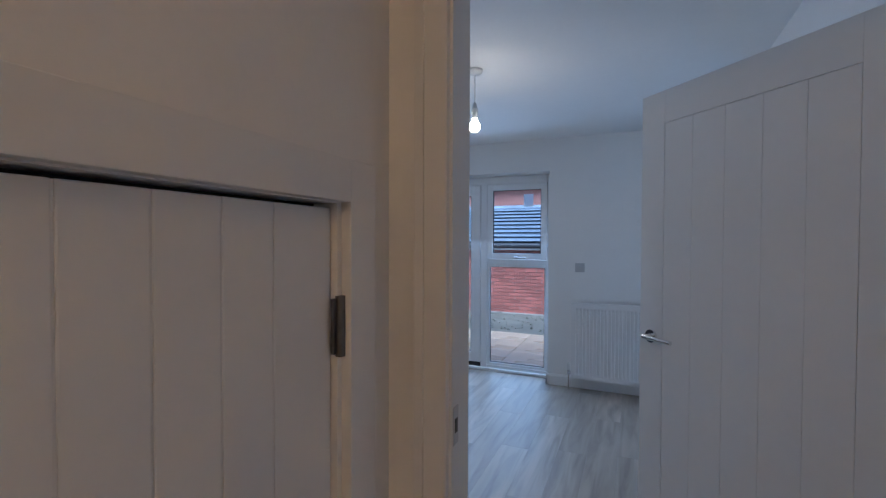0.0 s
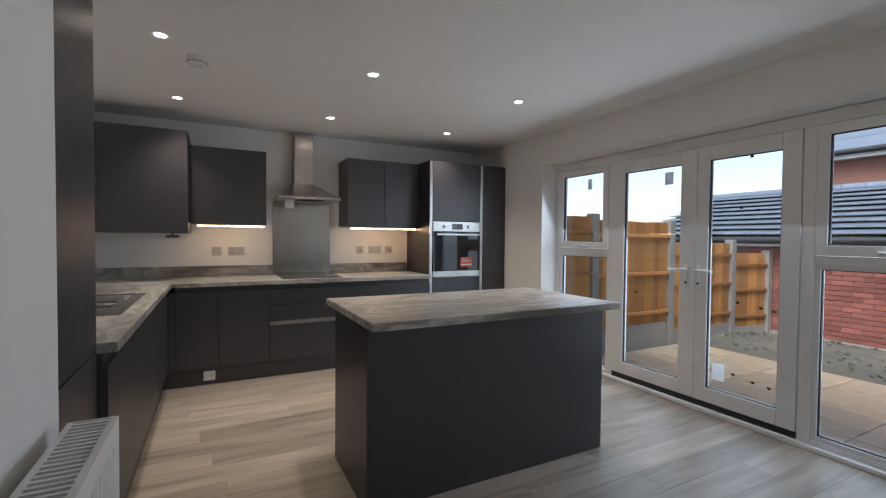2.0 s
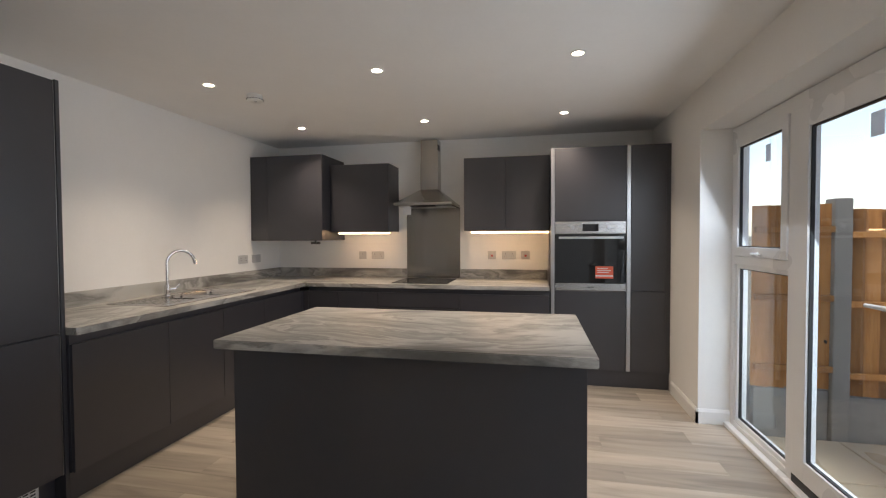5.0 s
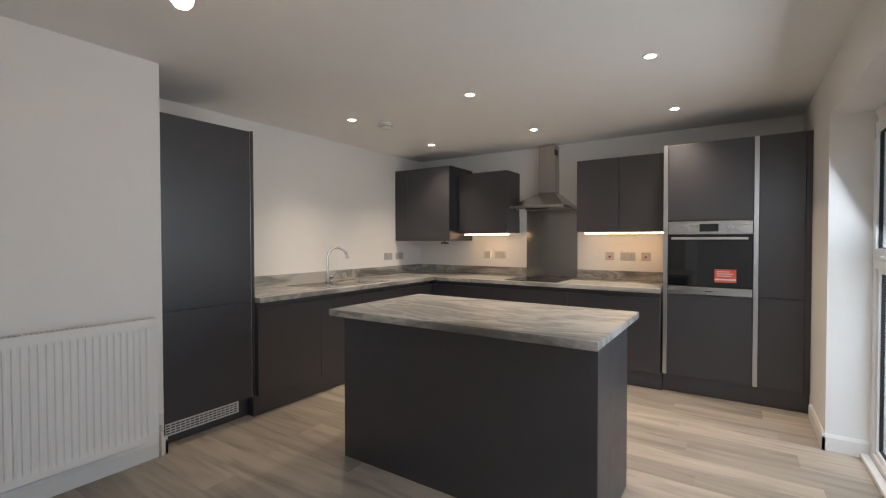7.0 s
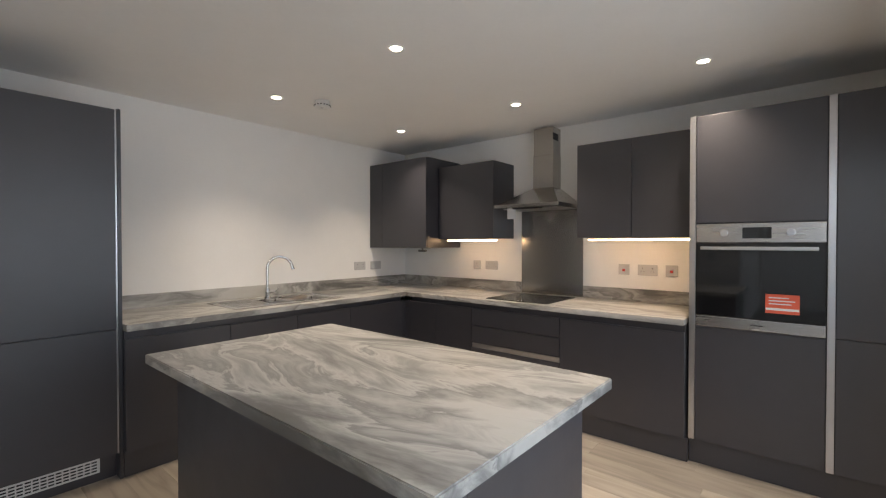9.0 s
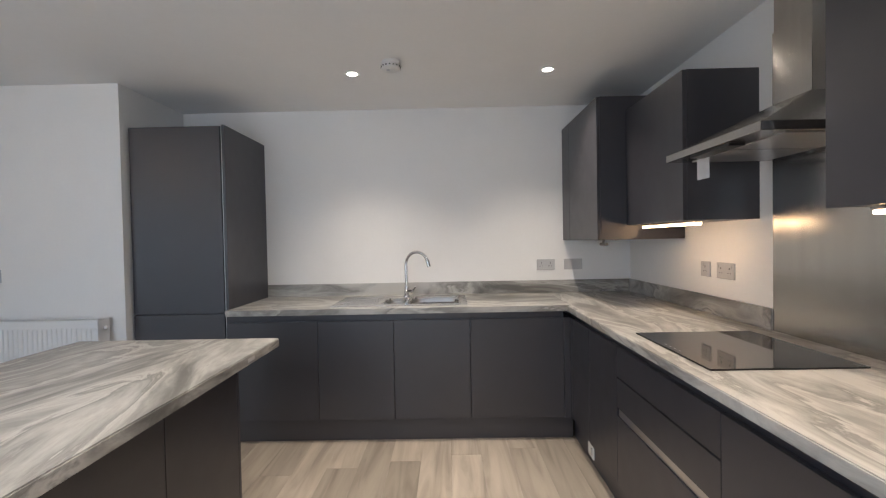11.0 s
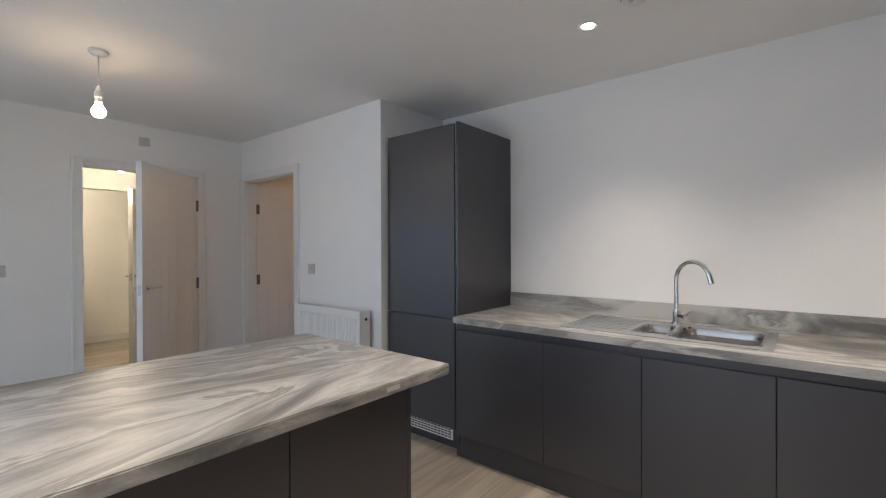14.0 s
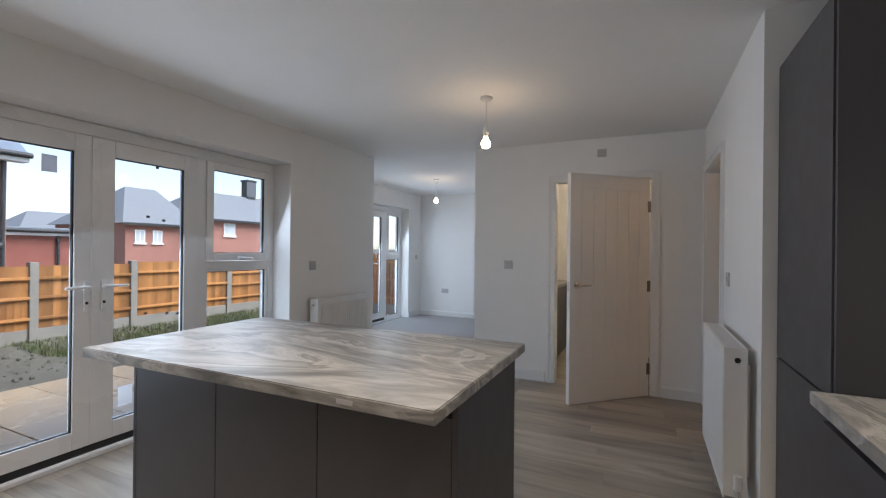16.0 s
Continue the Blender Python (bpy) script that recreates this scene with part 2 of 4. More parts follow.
def put_box(bm, x0, y0, z0, x1, y1, z1, bevel=0.0, m=None):
    x0, x1, y0, y1, z0, z1 = min(x0, x1), max(x0, x1), min(y0, y1), max(y0, y1), min(z0, z1), max(z0, z1)
    at = Matrix.Translation(((x0 + x1) / 2, (y0 + y1) / 2, (z0 + z1) / 2)) @ Matrix.Diagonal((x1 - x0, y1 - y0, z1 - z0, 1))
    made = bmesh.ops.create_cube(bm, size=1, matrix=at)["verts"]
    if bevel:
        edges = list({e for v in made for e in v.link_edges})
        made = bmesh.ops.bevel(bm, geom=edges, offset=bevel, segments=2, affect="EDGES", profile=0.6)["verts"]
    if m is not None:
        bmesh.ops.transform(bm, matrix=m, verts=list({v for v in made}))


def boxes(name, mat, parent, *sizes, bevel=0.002, m=None):
    bm = bmesh.new()
    for s in sizes:
        put_box(bm, *s, bevel=bevel)
    if m is not None:
        bmesh.ops.transform(bm, matrix=m, verts=bm.verts)
    return mesh_ob(name, bm, mat, parent)


def put_tube(bm, a, b, r0, r1=None, n=20):
    a, b = Vector(a), Vector(b)
    d = b - a
    at = Matrix.Translation((a + b) / 2) @ d.to_track_quat("Z", "Y").to_matrix().to_4x4()
    bmesh.ops.create_cone(bm, cap_ends=True, segments=n, radius1=r0, radius2=r0 if r1 is None else r1, depth=d.length, matrix=at)


def tubes(name, mat, parent, *runs, n=20):
    bm = bmesh.new()
    for r in runs:
        put_tube(bm, *r, n=n)
    return mesh_ob(name, bm, mat, parent, smooth=True)


def turned(name, mat, parent, profile, at, n=28):
    """A lathe shape from (radius, height) pairs round a vertical axis."""
    bm = bmesh.new()
    rings = []
    for r, z in profile:
        rings.append([bm.verts.new((at[0] + r * math.cos(2 * math.pi * i / n), at[1] + r * math.sin(2 * math.pi * i / n), at[2] + z)) for i in range(n)])
    for a, b in zip(rings, rings[1:]):
        for i in range(n):
            bm.faces.new((a[i], a[(i + 1) % n], b[(i + 1) % n], b[i]))
    bm.faces.new(rings[0]), bm.faces.new(rings[-1])
    return mesh_ob(name, bm, mat, parent, smooth=True)


def pipe(name, mat, parent, points, r):
    cu = bpy.data.curves.new(name, "CURVE")
    cu.dimensions, cu.bevel_depth, cu.bevel_resolution, cu.use_fill_caps = "3D", r, 4, True
    sp = cu.splines.new("POLY")
    sp.points.add(len(points) - 1)
    for p, q in zip(sp.points, points):
        p.co = (*q, 1)
    cu.materials.append(mat)
    ob = new(name, cu)
    dg = bpy.context.evaluated_depsgraph_get()
    me = bpy.data.meshes.new_from_object(ob.evaluated_get(dg))
    bpy.data.objects.remove(ob)
    res = new(name, me)
    for p in me.polygons:
        p.use_smooth = True
    res.parent = parent
    return res


def thing(name, label, category, group="", kind=""):
    return tagged(new(name), label, category, group, kind)


def structure(ob, label, category):
    return tagged(ob, label, category, kind="structure")


# ---- plan ----
X_HOB, X_UTIL, Y_SINK, Y_HALL, Y_WIN, H = -5.06, 0.62, -0.185, 0.515, 3.92, 2.392
X_STUB, WALL, X_RET = -1.46, 0.10, 0.57
WX0, WX1, WH, FRAME_Y = -3.775, -0.772, 2.082, 4.125
OUT_Y = 4.23
DOOR_H = 1.985


def wall(name, label, *sizes, mat=None):
    return structure(boxes(name, mat or PAINT, None, *sizes, bevel=0), label, "wall")


wall("wall_hob", "white painted kitchen wall behind the hob", (X_HOB - 0.2, Y_SINK - 0.2, 0, X_HOB, OUT_Y, H))
wall("wall_sink", "white painted kitchen wall behind the sink", (X_HOB, Y_SINK - 0.12, 0, X_STUB - 0.002, Y_SINK, H))
wall("wall_stub", "white painted return wall beside the fridge", (X_STUB, Y_SINK - 0.12, 0, X_STUB + 0.10, Y_HALL - WALL, H))
wall("wall_hall", "white painted wall with a doorway to the hall", (X_STUB, Y_HALL - WALL, 0, -0.380, Y_HALL, H), (0.552, Y_HALL - WALL, 0, X_UTIL + 0.10, Y_HALL, H), (-0.380, Y_HALL - WALL, DOOR_H + 0.03, 0.552, Y_HALL, H))
wall("wall_windows", "white painted outer wall with a wide glazed opening", (X_HOB, Y_WIN, 0, WX0, OUT_Y, H), (WX1, Y_WIN, 0, X_RET, OUT_Y, H), (WX0, Y_WIN, WH, WX1, OUT_Y, H))
wall("wall_utility", "white painted wall with doorway to the utility room", (X_UTIL, Y_HALL, 0, X_UTIL + WALL, 0.915, H), (X_UTIL, 1.822, 0, X_UTIL + WALL, 2.655, H), (X_UTIL, 0.915, DOOR_H + 0.03, X_UTIL + WALL, 1.822, H))
# family room beyond the wide opening
LX1, LY1 = 4.06, 5.12
wall("wall_family_far", "white painted far wall of the family room", (LX1, 2.555, 0, LX1 + 0.2, LY1 + 0.3, H))
wall("wall_family_side", "white painted side wall of the family room", (X_UTIL + WALL, 2.555, 0, LX1, 2.655, H))
wall("wall_family_return", "white painted outer return wall", (X_RET - 0.3, OUT_Y, 0, X_RET, LY1 + 0.3, H))
wall("wall_family_windows", "white painted outer wall with garden doors", (X_RET, LY1, 0, 1.55, LY1 + 0.3, H), (3.58, LY1, 0, LX1, LY1 + 0.3, H), (1.55, LY1, WH, 3.58, LY1 + 0.3, H))
# utility room and cloakroom
wall("wall_utility_south", "white painted utility room wall", (X_UTIL + WALL, -0.1, 0, 4.3, 0.0, H))
wall("wall_cloakroom", "white wall between utility room and cloakroom", (2.55, 0.0, 0, 2.65, 0.72, H), (2.55, 1.72, 0, 2.65, 2.555, H), (2.55, 0.72, 2.02, 2.65, 1.72, H))
wall("wall_cloakroom_far", "white painted far wall of the cloakroom", (3.92, 0.0, 0, 4.02, 2.555, H))
wall("wall_utility_edge", "white painted wall beside the hall", (X_UTIL + 0.0, -3.2, 0, X_UTIL + 0.1, Y_HALL - WALL, H))
# hall
wall("wall_stairs", "white painted wall below the stairs", (-0.60, 0.232, 0, -0.50, Y_HALL - WALL, H), (-0.60, -3.2, 0, -0.50, -0.60, H), (-0.60, -0.60, 1.466, -0.50, 0.232, H))
wall("wall_hall_end", "white painted end wall of the hall", (-0.60, -3.3, 0, X_UTIL + 0.1, -3.2, H))
wall("wall_cupboard_back", "white painted back of the stair cupboard", (-1.36, -0.75, 0, -1.26, 0.435, H))

bm = bmesh.new()
put_box(bm, X_HOB, Y_SINK, H, X_UTIL, OUT_Y, H + 0.2)
put_box(bm, X_UTIL, -0.1, H, LX1 + 0.2, LY1 + 0.3, H + 0.2)
put_box(bm, X_RET, OUT_Y, H, X_UTIL, LY1 + 0.3, H + 0.2)
put_box(bm, -1.5, -3.3, H, X_UTIL, Y_SINK, H + 0.2)
structure(mesh_ob("ceiling", bm, CEIL), "flat white painted plaster ceiling", "ceiling")


def skirting(runs):
    """Moulded board with a sloped top edge along (x0, y0, x1, y1, nx, ny)."""
    bm = bmesh.new()
    for x0, y0, x1, y1, nx, ny in runs:
        prof = ((0.0, 0.0), (0.016, 0.0), (0.016, 0.085), (0.006, 0.103), (0.0, 0.103))
        ends = [[bm.verts.new((x + nx * d, y + ny * d, z)) for d, z in prof] for x, y in ((x0, y0), (x1, y1))]
        for i in range(5):
            bm.faces.new((ends[0][i], ends[0][(i + 1) % 5], ends[1][(i + 1) % 5], ends[1][i]))
        bm.faces.new(ends[0]), bm.faces.new(ends[1])
    return structure(mesh_ob("baseboard", bm, GLOSS_WHITE), "white painted skirting board along the walls", "baseboard")


skirting([
    (X_STUB - 0.016, Y_HALL, -0.455, Y_HALL, 0, 1), (X_STUB, 0.47, X_STUB, Y_HALL + 0.016, -1, 0), (X_UTIL, Y_HALL, X_UTIL, 0.845, -1, 0), (X_UTIL, 1.892, X_UTIL, 2.671, -1, 0),
    (X_UTIL - 0.016, 2.655, X_UTIL + 0.1, 2.655, 0, 1), (-4.38, Y_WIN, WX0 + 0.016, Y_WIN, 0, -1), (WX0, Y_WIN - 0.016, WX0, FRAME_Y, 1, 0), (WX1 - 0.016, Y_WIN, X_RET + 0.016, Y_WIN, 0, -1), (X_RET, Y_WIN - 0.016, X_RET, LY1, 1, 0), (WX1, Y_WIN - 0.016, WX1, FRAME_Y, -1, 0),
    (LX1, 2.655, LX1, LY1, -1, 0), (3.58, LY1, LX1, LY1, 0, -1), (3.92, 0, 3.92, 2.555, -1, 0), (2.65, 2.555, 3.92, 2.555, 0, -1), (X_UTIL + WALL, 2.555, 2.55, 2.555, 0, -1)])


def door_lining(name, label, axis, a0, a1, w0, w1, faces):
    """Lining and architraves of a doorway in a wall along an axis; faces: on which sides the architrave sits."""
    ob = thing(name, label, "door frame", kind="structure")
    t, top, aw = 0.03, DOOR_H, 0.068
    def b(n, *s):
        sizes = [(q[0], q[1], q[2], q[3], q[4], q[5]) if axis == "x" else (q[1], q[0], q[2], q[4], q[3], q[5]) for q in s]
        boxes(n, GLOSS_WHITE, ob, *sizes, bevel=0.002)
    b("lining", (a0 - t, w0 - 0.001, 0, a0, w1 + 0.001, top + t), (a1, w0 - 0.001, 0, a1 + t, w1 + 0.001, top + t), (a0, w0 - 0.001, top, a1, w1 + 0.001, top + t))
    for w, s in faces:
        b("architrave", (a0 - 0.006 - aw, w, 0, a0 - 0.006, w + s * 0.018, top + aw), (a1 + 0.006, w, 0, a1 + 0.006 + aw, w + s * 0.018, top + aw), (a0 - 0.006, w, top + 0.006, a1 + 0.006, w + s * 0.018, top + aw))
        b("bead", (a0 - 0.009 - aw, w, 0, a0 + 0.012 - aw, w + s * 0.024, top + aw + 0.003), (a1 + aw - 0.012, w, 0, a1 + 0.009 + aw, w + s * 0.024, top + aw + 0.003), (a0 + 0.012 - aw, w, top + aw - 0.018, a1 + aw - 0.012, w + s * 0.024, top + aw + 0.003))
    return ob


door_lining("door_frame_hall", "white painted door lining of the hall doorway", "x", -0.350, 0.522, Y_HALL - WALL, Y_HALL, ((Y_HALL, 1), (Y_HALL - WALL, -1)))
door_lining("door_frame_utility", "white painted door lining of the utility doorway", "y", 0.945, 1.792, X_UTIL, X_UTIL + WALL, ((X_UTIL, -1), (X_UTIL + WALL, 1)))
boxes("latch_plate", SATIN, bpy.data.objects["door_frame_hall"], (-0.3505, 0.420, 0.97, -0.348, 0.448, 1.05), bevel=0.0005)
boxes("latch_hole", BLACK, bpy.data.objects["door_frame_hall"], (-0.3482, 0.428, 0.995, -0.3470, 0.441, 1.025), bevel=0)


def panel_door(name, label, m, width=0.838, lever=1.02, hs=1):
    """A leaf hinged at its local origin, along +x, 44 mm thick, with vertical grooves in a sunk panel, levers and hinges."""
    ob = thing(name, label, "door")
    ob.matrix_world = m
    boxes("leaf", GLOSS_WHITE, ob, (0.0, -0.015, 0.006, width, 0.015, DOOR_H - 0.004), bevel=0.002)
    st = 0.11
    rails = []
    for s in (-1, 1):
        y0, y1 = s * 0.015, s * 0.022
        rails += [(0, y0, 0.006, st, y1, DOOR_H - 0.004), (width - st, y0, 0.006, width, y1, DOOR_H - 0.004), (st, y0, DOOR_H - 0.13, width - st, y1, DOOR_H - 0.004), (st, y0, 0.006, width - st, y1, 0.20)]
        n = 5
        pw = (width - 2 * st - 0.002) / n
        rails += [(st + 0.001 + i * pw + 0.0003, y0, 0.2012, st + 0.001 + (i + 1) * pw - 0.0003, s * 0.0213, DOOR_H - 0.1312) for i in range(n)]
    boxes("panel", GLOSS_WHITE, ob, *rails, bevel=0.0018)
    boxes("edge", GLOSS_WHITE, ob, (width - 0.002, -0.022, 0.006, width + 0.001, 0.022, DOOR_H - 0.004), bevel=0.0005)
    for s in (-1, 1):
        h = tubes("handle", CHROME, ob, ((width - 0.06, s * 0.022, lever), (width - 0.06, s * 0.031, lever), 0.026), ((width - 0.06, s * 0.03, lever), (width - 0.06, s * 0.062, lever), 0.010), ((width - 0.052, s * 0.060, lever), (width - 0.185, s * 0.060, lever), 0.0095, 0.008))
        tagged(h, "chrome lever handle")
    boxes("latch", SATIN, ob, (width, -0.012, lever - 0.05, width + 0.0022, 0.012, lever + 0.03), bevel=0.0005)
    for z in (0.25, 1.0, 1.72):
        tubes("hinge", BRONZE, ob, ((-0.003, hs * 0.026, z - 0.05), (-0.003, hs * 0.026, z + 0.05), 0.007), n=12)
        boxes("hinge_plate", BRONZE, ob, (-0.012, hs * 0.0215, z - 0.05, 0.022, hs * 0.0235, z + 0.05), bevel=0)
    return ob


panel_door("utility_door", "white panelled utility door standing half open", pose(X_UTIL - 0.01, 0.968, 0, 0, 0, math.degrees(math.atan2(0.61, -0.575))))
panel_door("hall_door", "white panelled hall door standing open", pose(0.545, Y_HALL - WALL - 0.015, 0, 0, 0, -90), hs=-1)
panel_door("cloakroom_door", "white cloakroom door standing open", pose(2.53, 0.745, 0, 0, 0, 149), width=0.76, lever=1.02)

# stair cupboard
sc = thing("stair_cupboard", "white boarded cupboard door under the stairs", "cupboard")
boxes("frame", GLOSS_WHITE, sc, (-0.50, 0.244, 0, -0.478, 0.327, 1.545), (-0.50, -0.70, 0, -0.478, -0.612, 1.545), (-0.50, -0.612, 1.468, -0.478, 0.244, 1.545), bevel=0.002)
lines = (-0.598, -0.462, -0.370, -0.2775, -0.185, -0.0925, 0.0, 0.0915, 0.229)
boxes("door", GLOSS_WHITE, sc, *[(-0.540, a + 0.0008, 0.012, -0.512, b - 0.0008, 1.457) for a, b in zip(lines, lines[1:])], bevel=0.0025)
boxes("backing", GLOSS_WHITE, sc, (-0.552, -0.598, 0.012, -0.5138, 0.229, 1.456), bevel=0)
# Black strip that paints the rebate's shadow into the gap above the door.
boxes("gap_shade", BLACK, sc, (-0.565, -0.60, 1.452, -0.553, 0.232, 1.4655), bevel=0)
for z in (0.30, 1.243):
    tubes("hinge", BRONZE, sc, ((-0.497, 0.237, z - 0.055), (-0.497, 0.237, z + 0.055), 0.009), n=12)
    boxes("hinge_plate", BRONZE, sc, (-0.507, 0.222, z - 0.05, -0.4995, 0.237, z + 0.05), bevel=0)


# ---- glazed doors and side lights ----
def sash(name, parent, x0, x1, z0, z1, y, rail, depth=0.055, label=""):
    """A white frame with bevelled inner edge, black gasket and a pane."""
    ob = boxes(name, UPVC, parent, (x0, y, z0, x0 + rail, y + depth, z1), (x1 - rail, y, z0, x1, y + depth, z1), (x0 + rail, y, z0, x1 - rail, y + depth, z0 + rail), (x0 + rail, y, z1 - rail, x1 - rail, y + depth, z1), bevel=0.004)
    r, g = rail, 0.006
    boxes("gasket", GASKET, ob, (x0 + r, y + 0.012, z0 + r, x0 + r + g, y + 0.03, z1 - r), (x1 - r - g, y + 0.012, z0 + r, x1 - r, y + 0.03, z1 - r), (x0 + r + g, y + 0.012, z0 + r, x1 - r - g, y + 0.03, z0 + r + g), (x0 + r + g, y + 0.012, z1 - r - g, x1 - r - g, y + 0.03, z1 - r), bevel=0)
    p = boxes("pane", GLASS, ob, (x0 + r, y + 0.0195, z0 + r, x1 - r, y + 0.0225, z1 - r), bevel=0)
    p.visible_shadow = False
    return ob


def lever(parent, x, y, z, way):
    """White window-door lever on a long plate, with its keyhole."""
    boxes("handle_plate", UPVC, parent, (x - 0.014, y - 0.012, z - 0.12, x + 0.014, y, z + 0.07), bevel=0.005)
    h = tubes("handle", UPVC, parent, ((x, y - 0.01, z + 0.03), (x, y - 0.05, z + 0.03), 0.010), ((x, y - 0.047, z + 0.03), (x + way * 0.125, y - 0.047, z + 0.028), 0.0095, 0.008))
    tubes("keyhole", BLACK, parent, ((x, y - 0.0125, z - 0.07), (x, y - 0.0142, z - 0.07), 0.009), n=16)
    return h


def glazing(name, label, x0, x1, y, doors, top):
    """Fixed frame with two side lights (opener above, fixed pane below) round a pair of glazed doors."""
    ob = thing(name, label, "patio doors", kind="structure")
    f = 0.05
    d0, dm, d1 = doors
    m = 0.07
    boxes("frame", UPVC, ob, (x0, y, 0.0, x0 + f, y + 0.075, top), (x1 - f, y, 0.0, x1, y + 0.075, top), (x0 + f, y, top - f - 0.03, x1 - f, y + 0.075, top),
          (d0 - m, y - 0.004, 0.0, d0, y + 0.075, top - f - 0.03), (d1, y - 0.004, 0.0, d1 + m, y + 0.075, top - f - 0.03), (x0 + f, y, 0.0, d0 - m, y + 0.075, 0.055), (d1 + m, y, 0.0, x1 - f, y + 0.075, 0.055), (x0 + f, y, 1.145, d0 - m, y + 0.075, 1.20), (d1 + m, y, 1.145, x1 - f, y + 0.075, 1.20), bevel=0.004)
    for a, b in ((x0 + f, d0 - m), (d1 + m, x1 - f)):
        s = sash("opener", ob, a + 0.003, b - 0.003, 1.203, top - f - 0.034, y - 0.012, 0.062)
        c = (a + b) / 2
        boxes("stay_plate", UPVC, s, (c - 0.03, y - 0.026, 1.212, c + 0.03, y - 0.012, 1.236), bevel=0.003)
        tubes("stay", CHROME, s, ((c - 0.02, y - 0.034, 1.226), (c + 0.11, y - 0.036, 1.220), 0.007), n=12)
        sash("fixed_light", ob, a, b, 0.055, 1.145, y + 0.012, 0.028)
    for a, b, way in ((d0 + 0.004, dm - 0.003, -1), (dm + 0.003, d1 - 0.004, 1)):
        s = sash("door_leaf", ob, a, b, 0.075, top - f - 0.034, y - 0.012, 0.108)
        lever(s, (b - 0.045) if way < 0 else (a + 0.045), y - 0.012, 1.03, way)
    boxes("cover_strip", UPVC, ob, (dm - 0.022, y - 0.020, 0.08, dm + 0.022, y - 0.0125, top - f - 0.036), bevel=0.003)
    boxes("threshold", BLACK, ob, (d0, y - 0.01, 0.03, d1, y + 0.06, 0.074), bevel=0.002)
    boxes("sill_trim", UPVC, ob, (x0 + 0.002, y - 0.045, 0.0, x1 - 0.002, y - 0.0045, 0.028), bevel=0.006)
    return ob


glazing("patio_doors", "white framed patio doors with side windows", WX0, WX1, FRAME_Y, (-2.995, -2.232, -1.535), WH - 0.004)
glazing("patio_doors_family", "white framed patio doors in the family room", 1.55, 3.58, LY1 + 0.17, (2.02, 2.50, 2.98), WH - 0.004)


def window_sticker(x, z, w, h, y, label, mat):
    ob = boxes("window_sticker", mat, None, (x - w / 2, y, z - h / 2, x + w / 2, y + 0.001, z + h / 2), bevel=0)
    return tagged(ob, label, "sticker", "stickers on the glass")


GY = FRAME_Y - 0.012 + 0.0178
for x, z, w, h in ((-2.46, 1.79, 0.075, 0.10), (-3.31, 1.83, 0.055, 0.10), (-1.02, 1.82, 0.10, 0.13), (-2.035, 0.32, 0.09, 0.13)):
    window_sticker(x, z, w, h, GY, "grey paper maker's sticker on the window glass", TRACING)
for x, z in ((-1.84, 1.87), (-1.90, 1.52), (-1.79, 1.50), (-1.91, 0.85), (-1.76, 0.83), (-1.68, 0.82), (-1.93, 0.33), (-1.80, 0.31), (-1.70, 0.30), (-2.76, 0.83)):
    window_sticker(x, z, 0.022, 0.016, GY, "small dark packing dot on the window glass", BLACK)


# ---- kitchen units ----
PL, CH = 0.150, 0.808
WT, WT_T = 0.892, 0.038


def door_front(parent, axis, at, a0, a1, z0, z1, out, name="door"):
    """A slab front on a cabinet; axis is the axis it runs along, out the way it faces."""
    g = 0.0018
    s = (a0 + g, at, z0 + g, a1 - g, at + out * 0.019, z1 - g) if axis == "x" else (at, a0 + g, z0 + g, at + out * 0.019, a1 - g, z1 - g)
    return boxes(name, ANTH, parent, s, bevel=0.0015)


FY = 0.475   # carcass front of the sink run
FX = -4.402  # carcass front of the hob run


def base_sink(x0, x1, n=1):
    ob = thing("base_cabinet", "matt anthracite handleless base cabinet under the worktop", "cabinet", "base cabinets along the walls")
    boxes("body", ANTH, ob, (x0, Y_SINK + 0.03, PL, x1, FY, WT - WT_T), bevel=0.001)
    boxes("channel", ANTH, ob, (x0, FY, CH, x1, FY + 0.004, WT - WT_T), bevel=0)
    w = (x1 - x0) / n
    for i in range(n):
        door_front(ob, "x", FY, x0 + i * w, x0 + (i + 1) * w, PL, CH, 1)
    return ob


for a, b in ((-2.718, -2.120), (-3.221, -2.718), (-3.726, -3.221), (-4.342, -3.726)):
    base_sink(a, b)
ob = thing("corner_post", "anthracite corner filler between the base cabinets", "cabinet")
boxes("filler", ANTH, ob, (FX, Y_SINK + 0.03, PL, -4.343, FY + 0.019, CH), (FX, FY + 0.019, PL, FX + 0.019, 0.545, CH), bevel=0.001)


def base_hob(y0, y1, drawers=False, n=1):
    ob = thing("base_cabinet", "matt anthracite handleless drawer cabinet below the hob" if drawers else "matt anthracite handleless base cabinet under the worktop", "cabinet", "base cabinets along the walls")
    boxes("body", ANTH, ob, (X_HOB + 0.03, y0, PL, FX, y1, WT - WT_T), bevel=0.001)
    if drawers:
        door_front(ob, "y", FX, y0, y1, 0.665, CH, 1, "drawer_front")
        door_front(ob, "y", FX, y0, y1, 0.515, 0.661, 1, "drawer_front")
        boxes("handle_channel", SATIN, ob, (FX + 0.001, y0 + 0.004, 0.470, FX + 0.012, y1 - 0.004, 0.512), bevel=0.001)
        door_front(ob, "y", FX, y0, y1, PL, 0.478, 1, "drawer_front")
    else:
        w = (y1 - y0) / n
        for i in range(n):
            door_front(ob, "y", FX, y0 + i * w, y0 + (i + 1) * w, PL, CH, 1)
    return ob


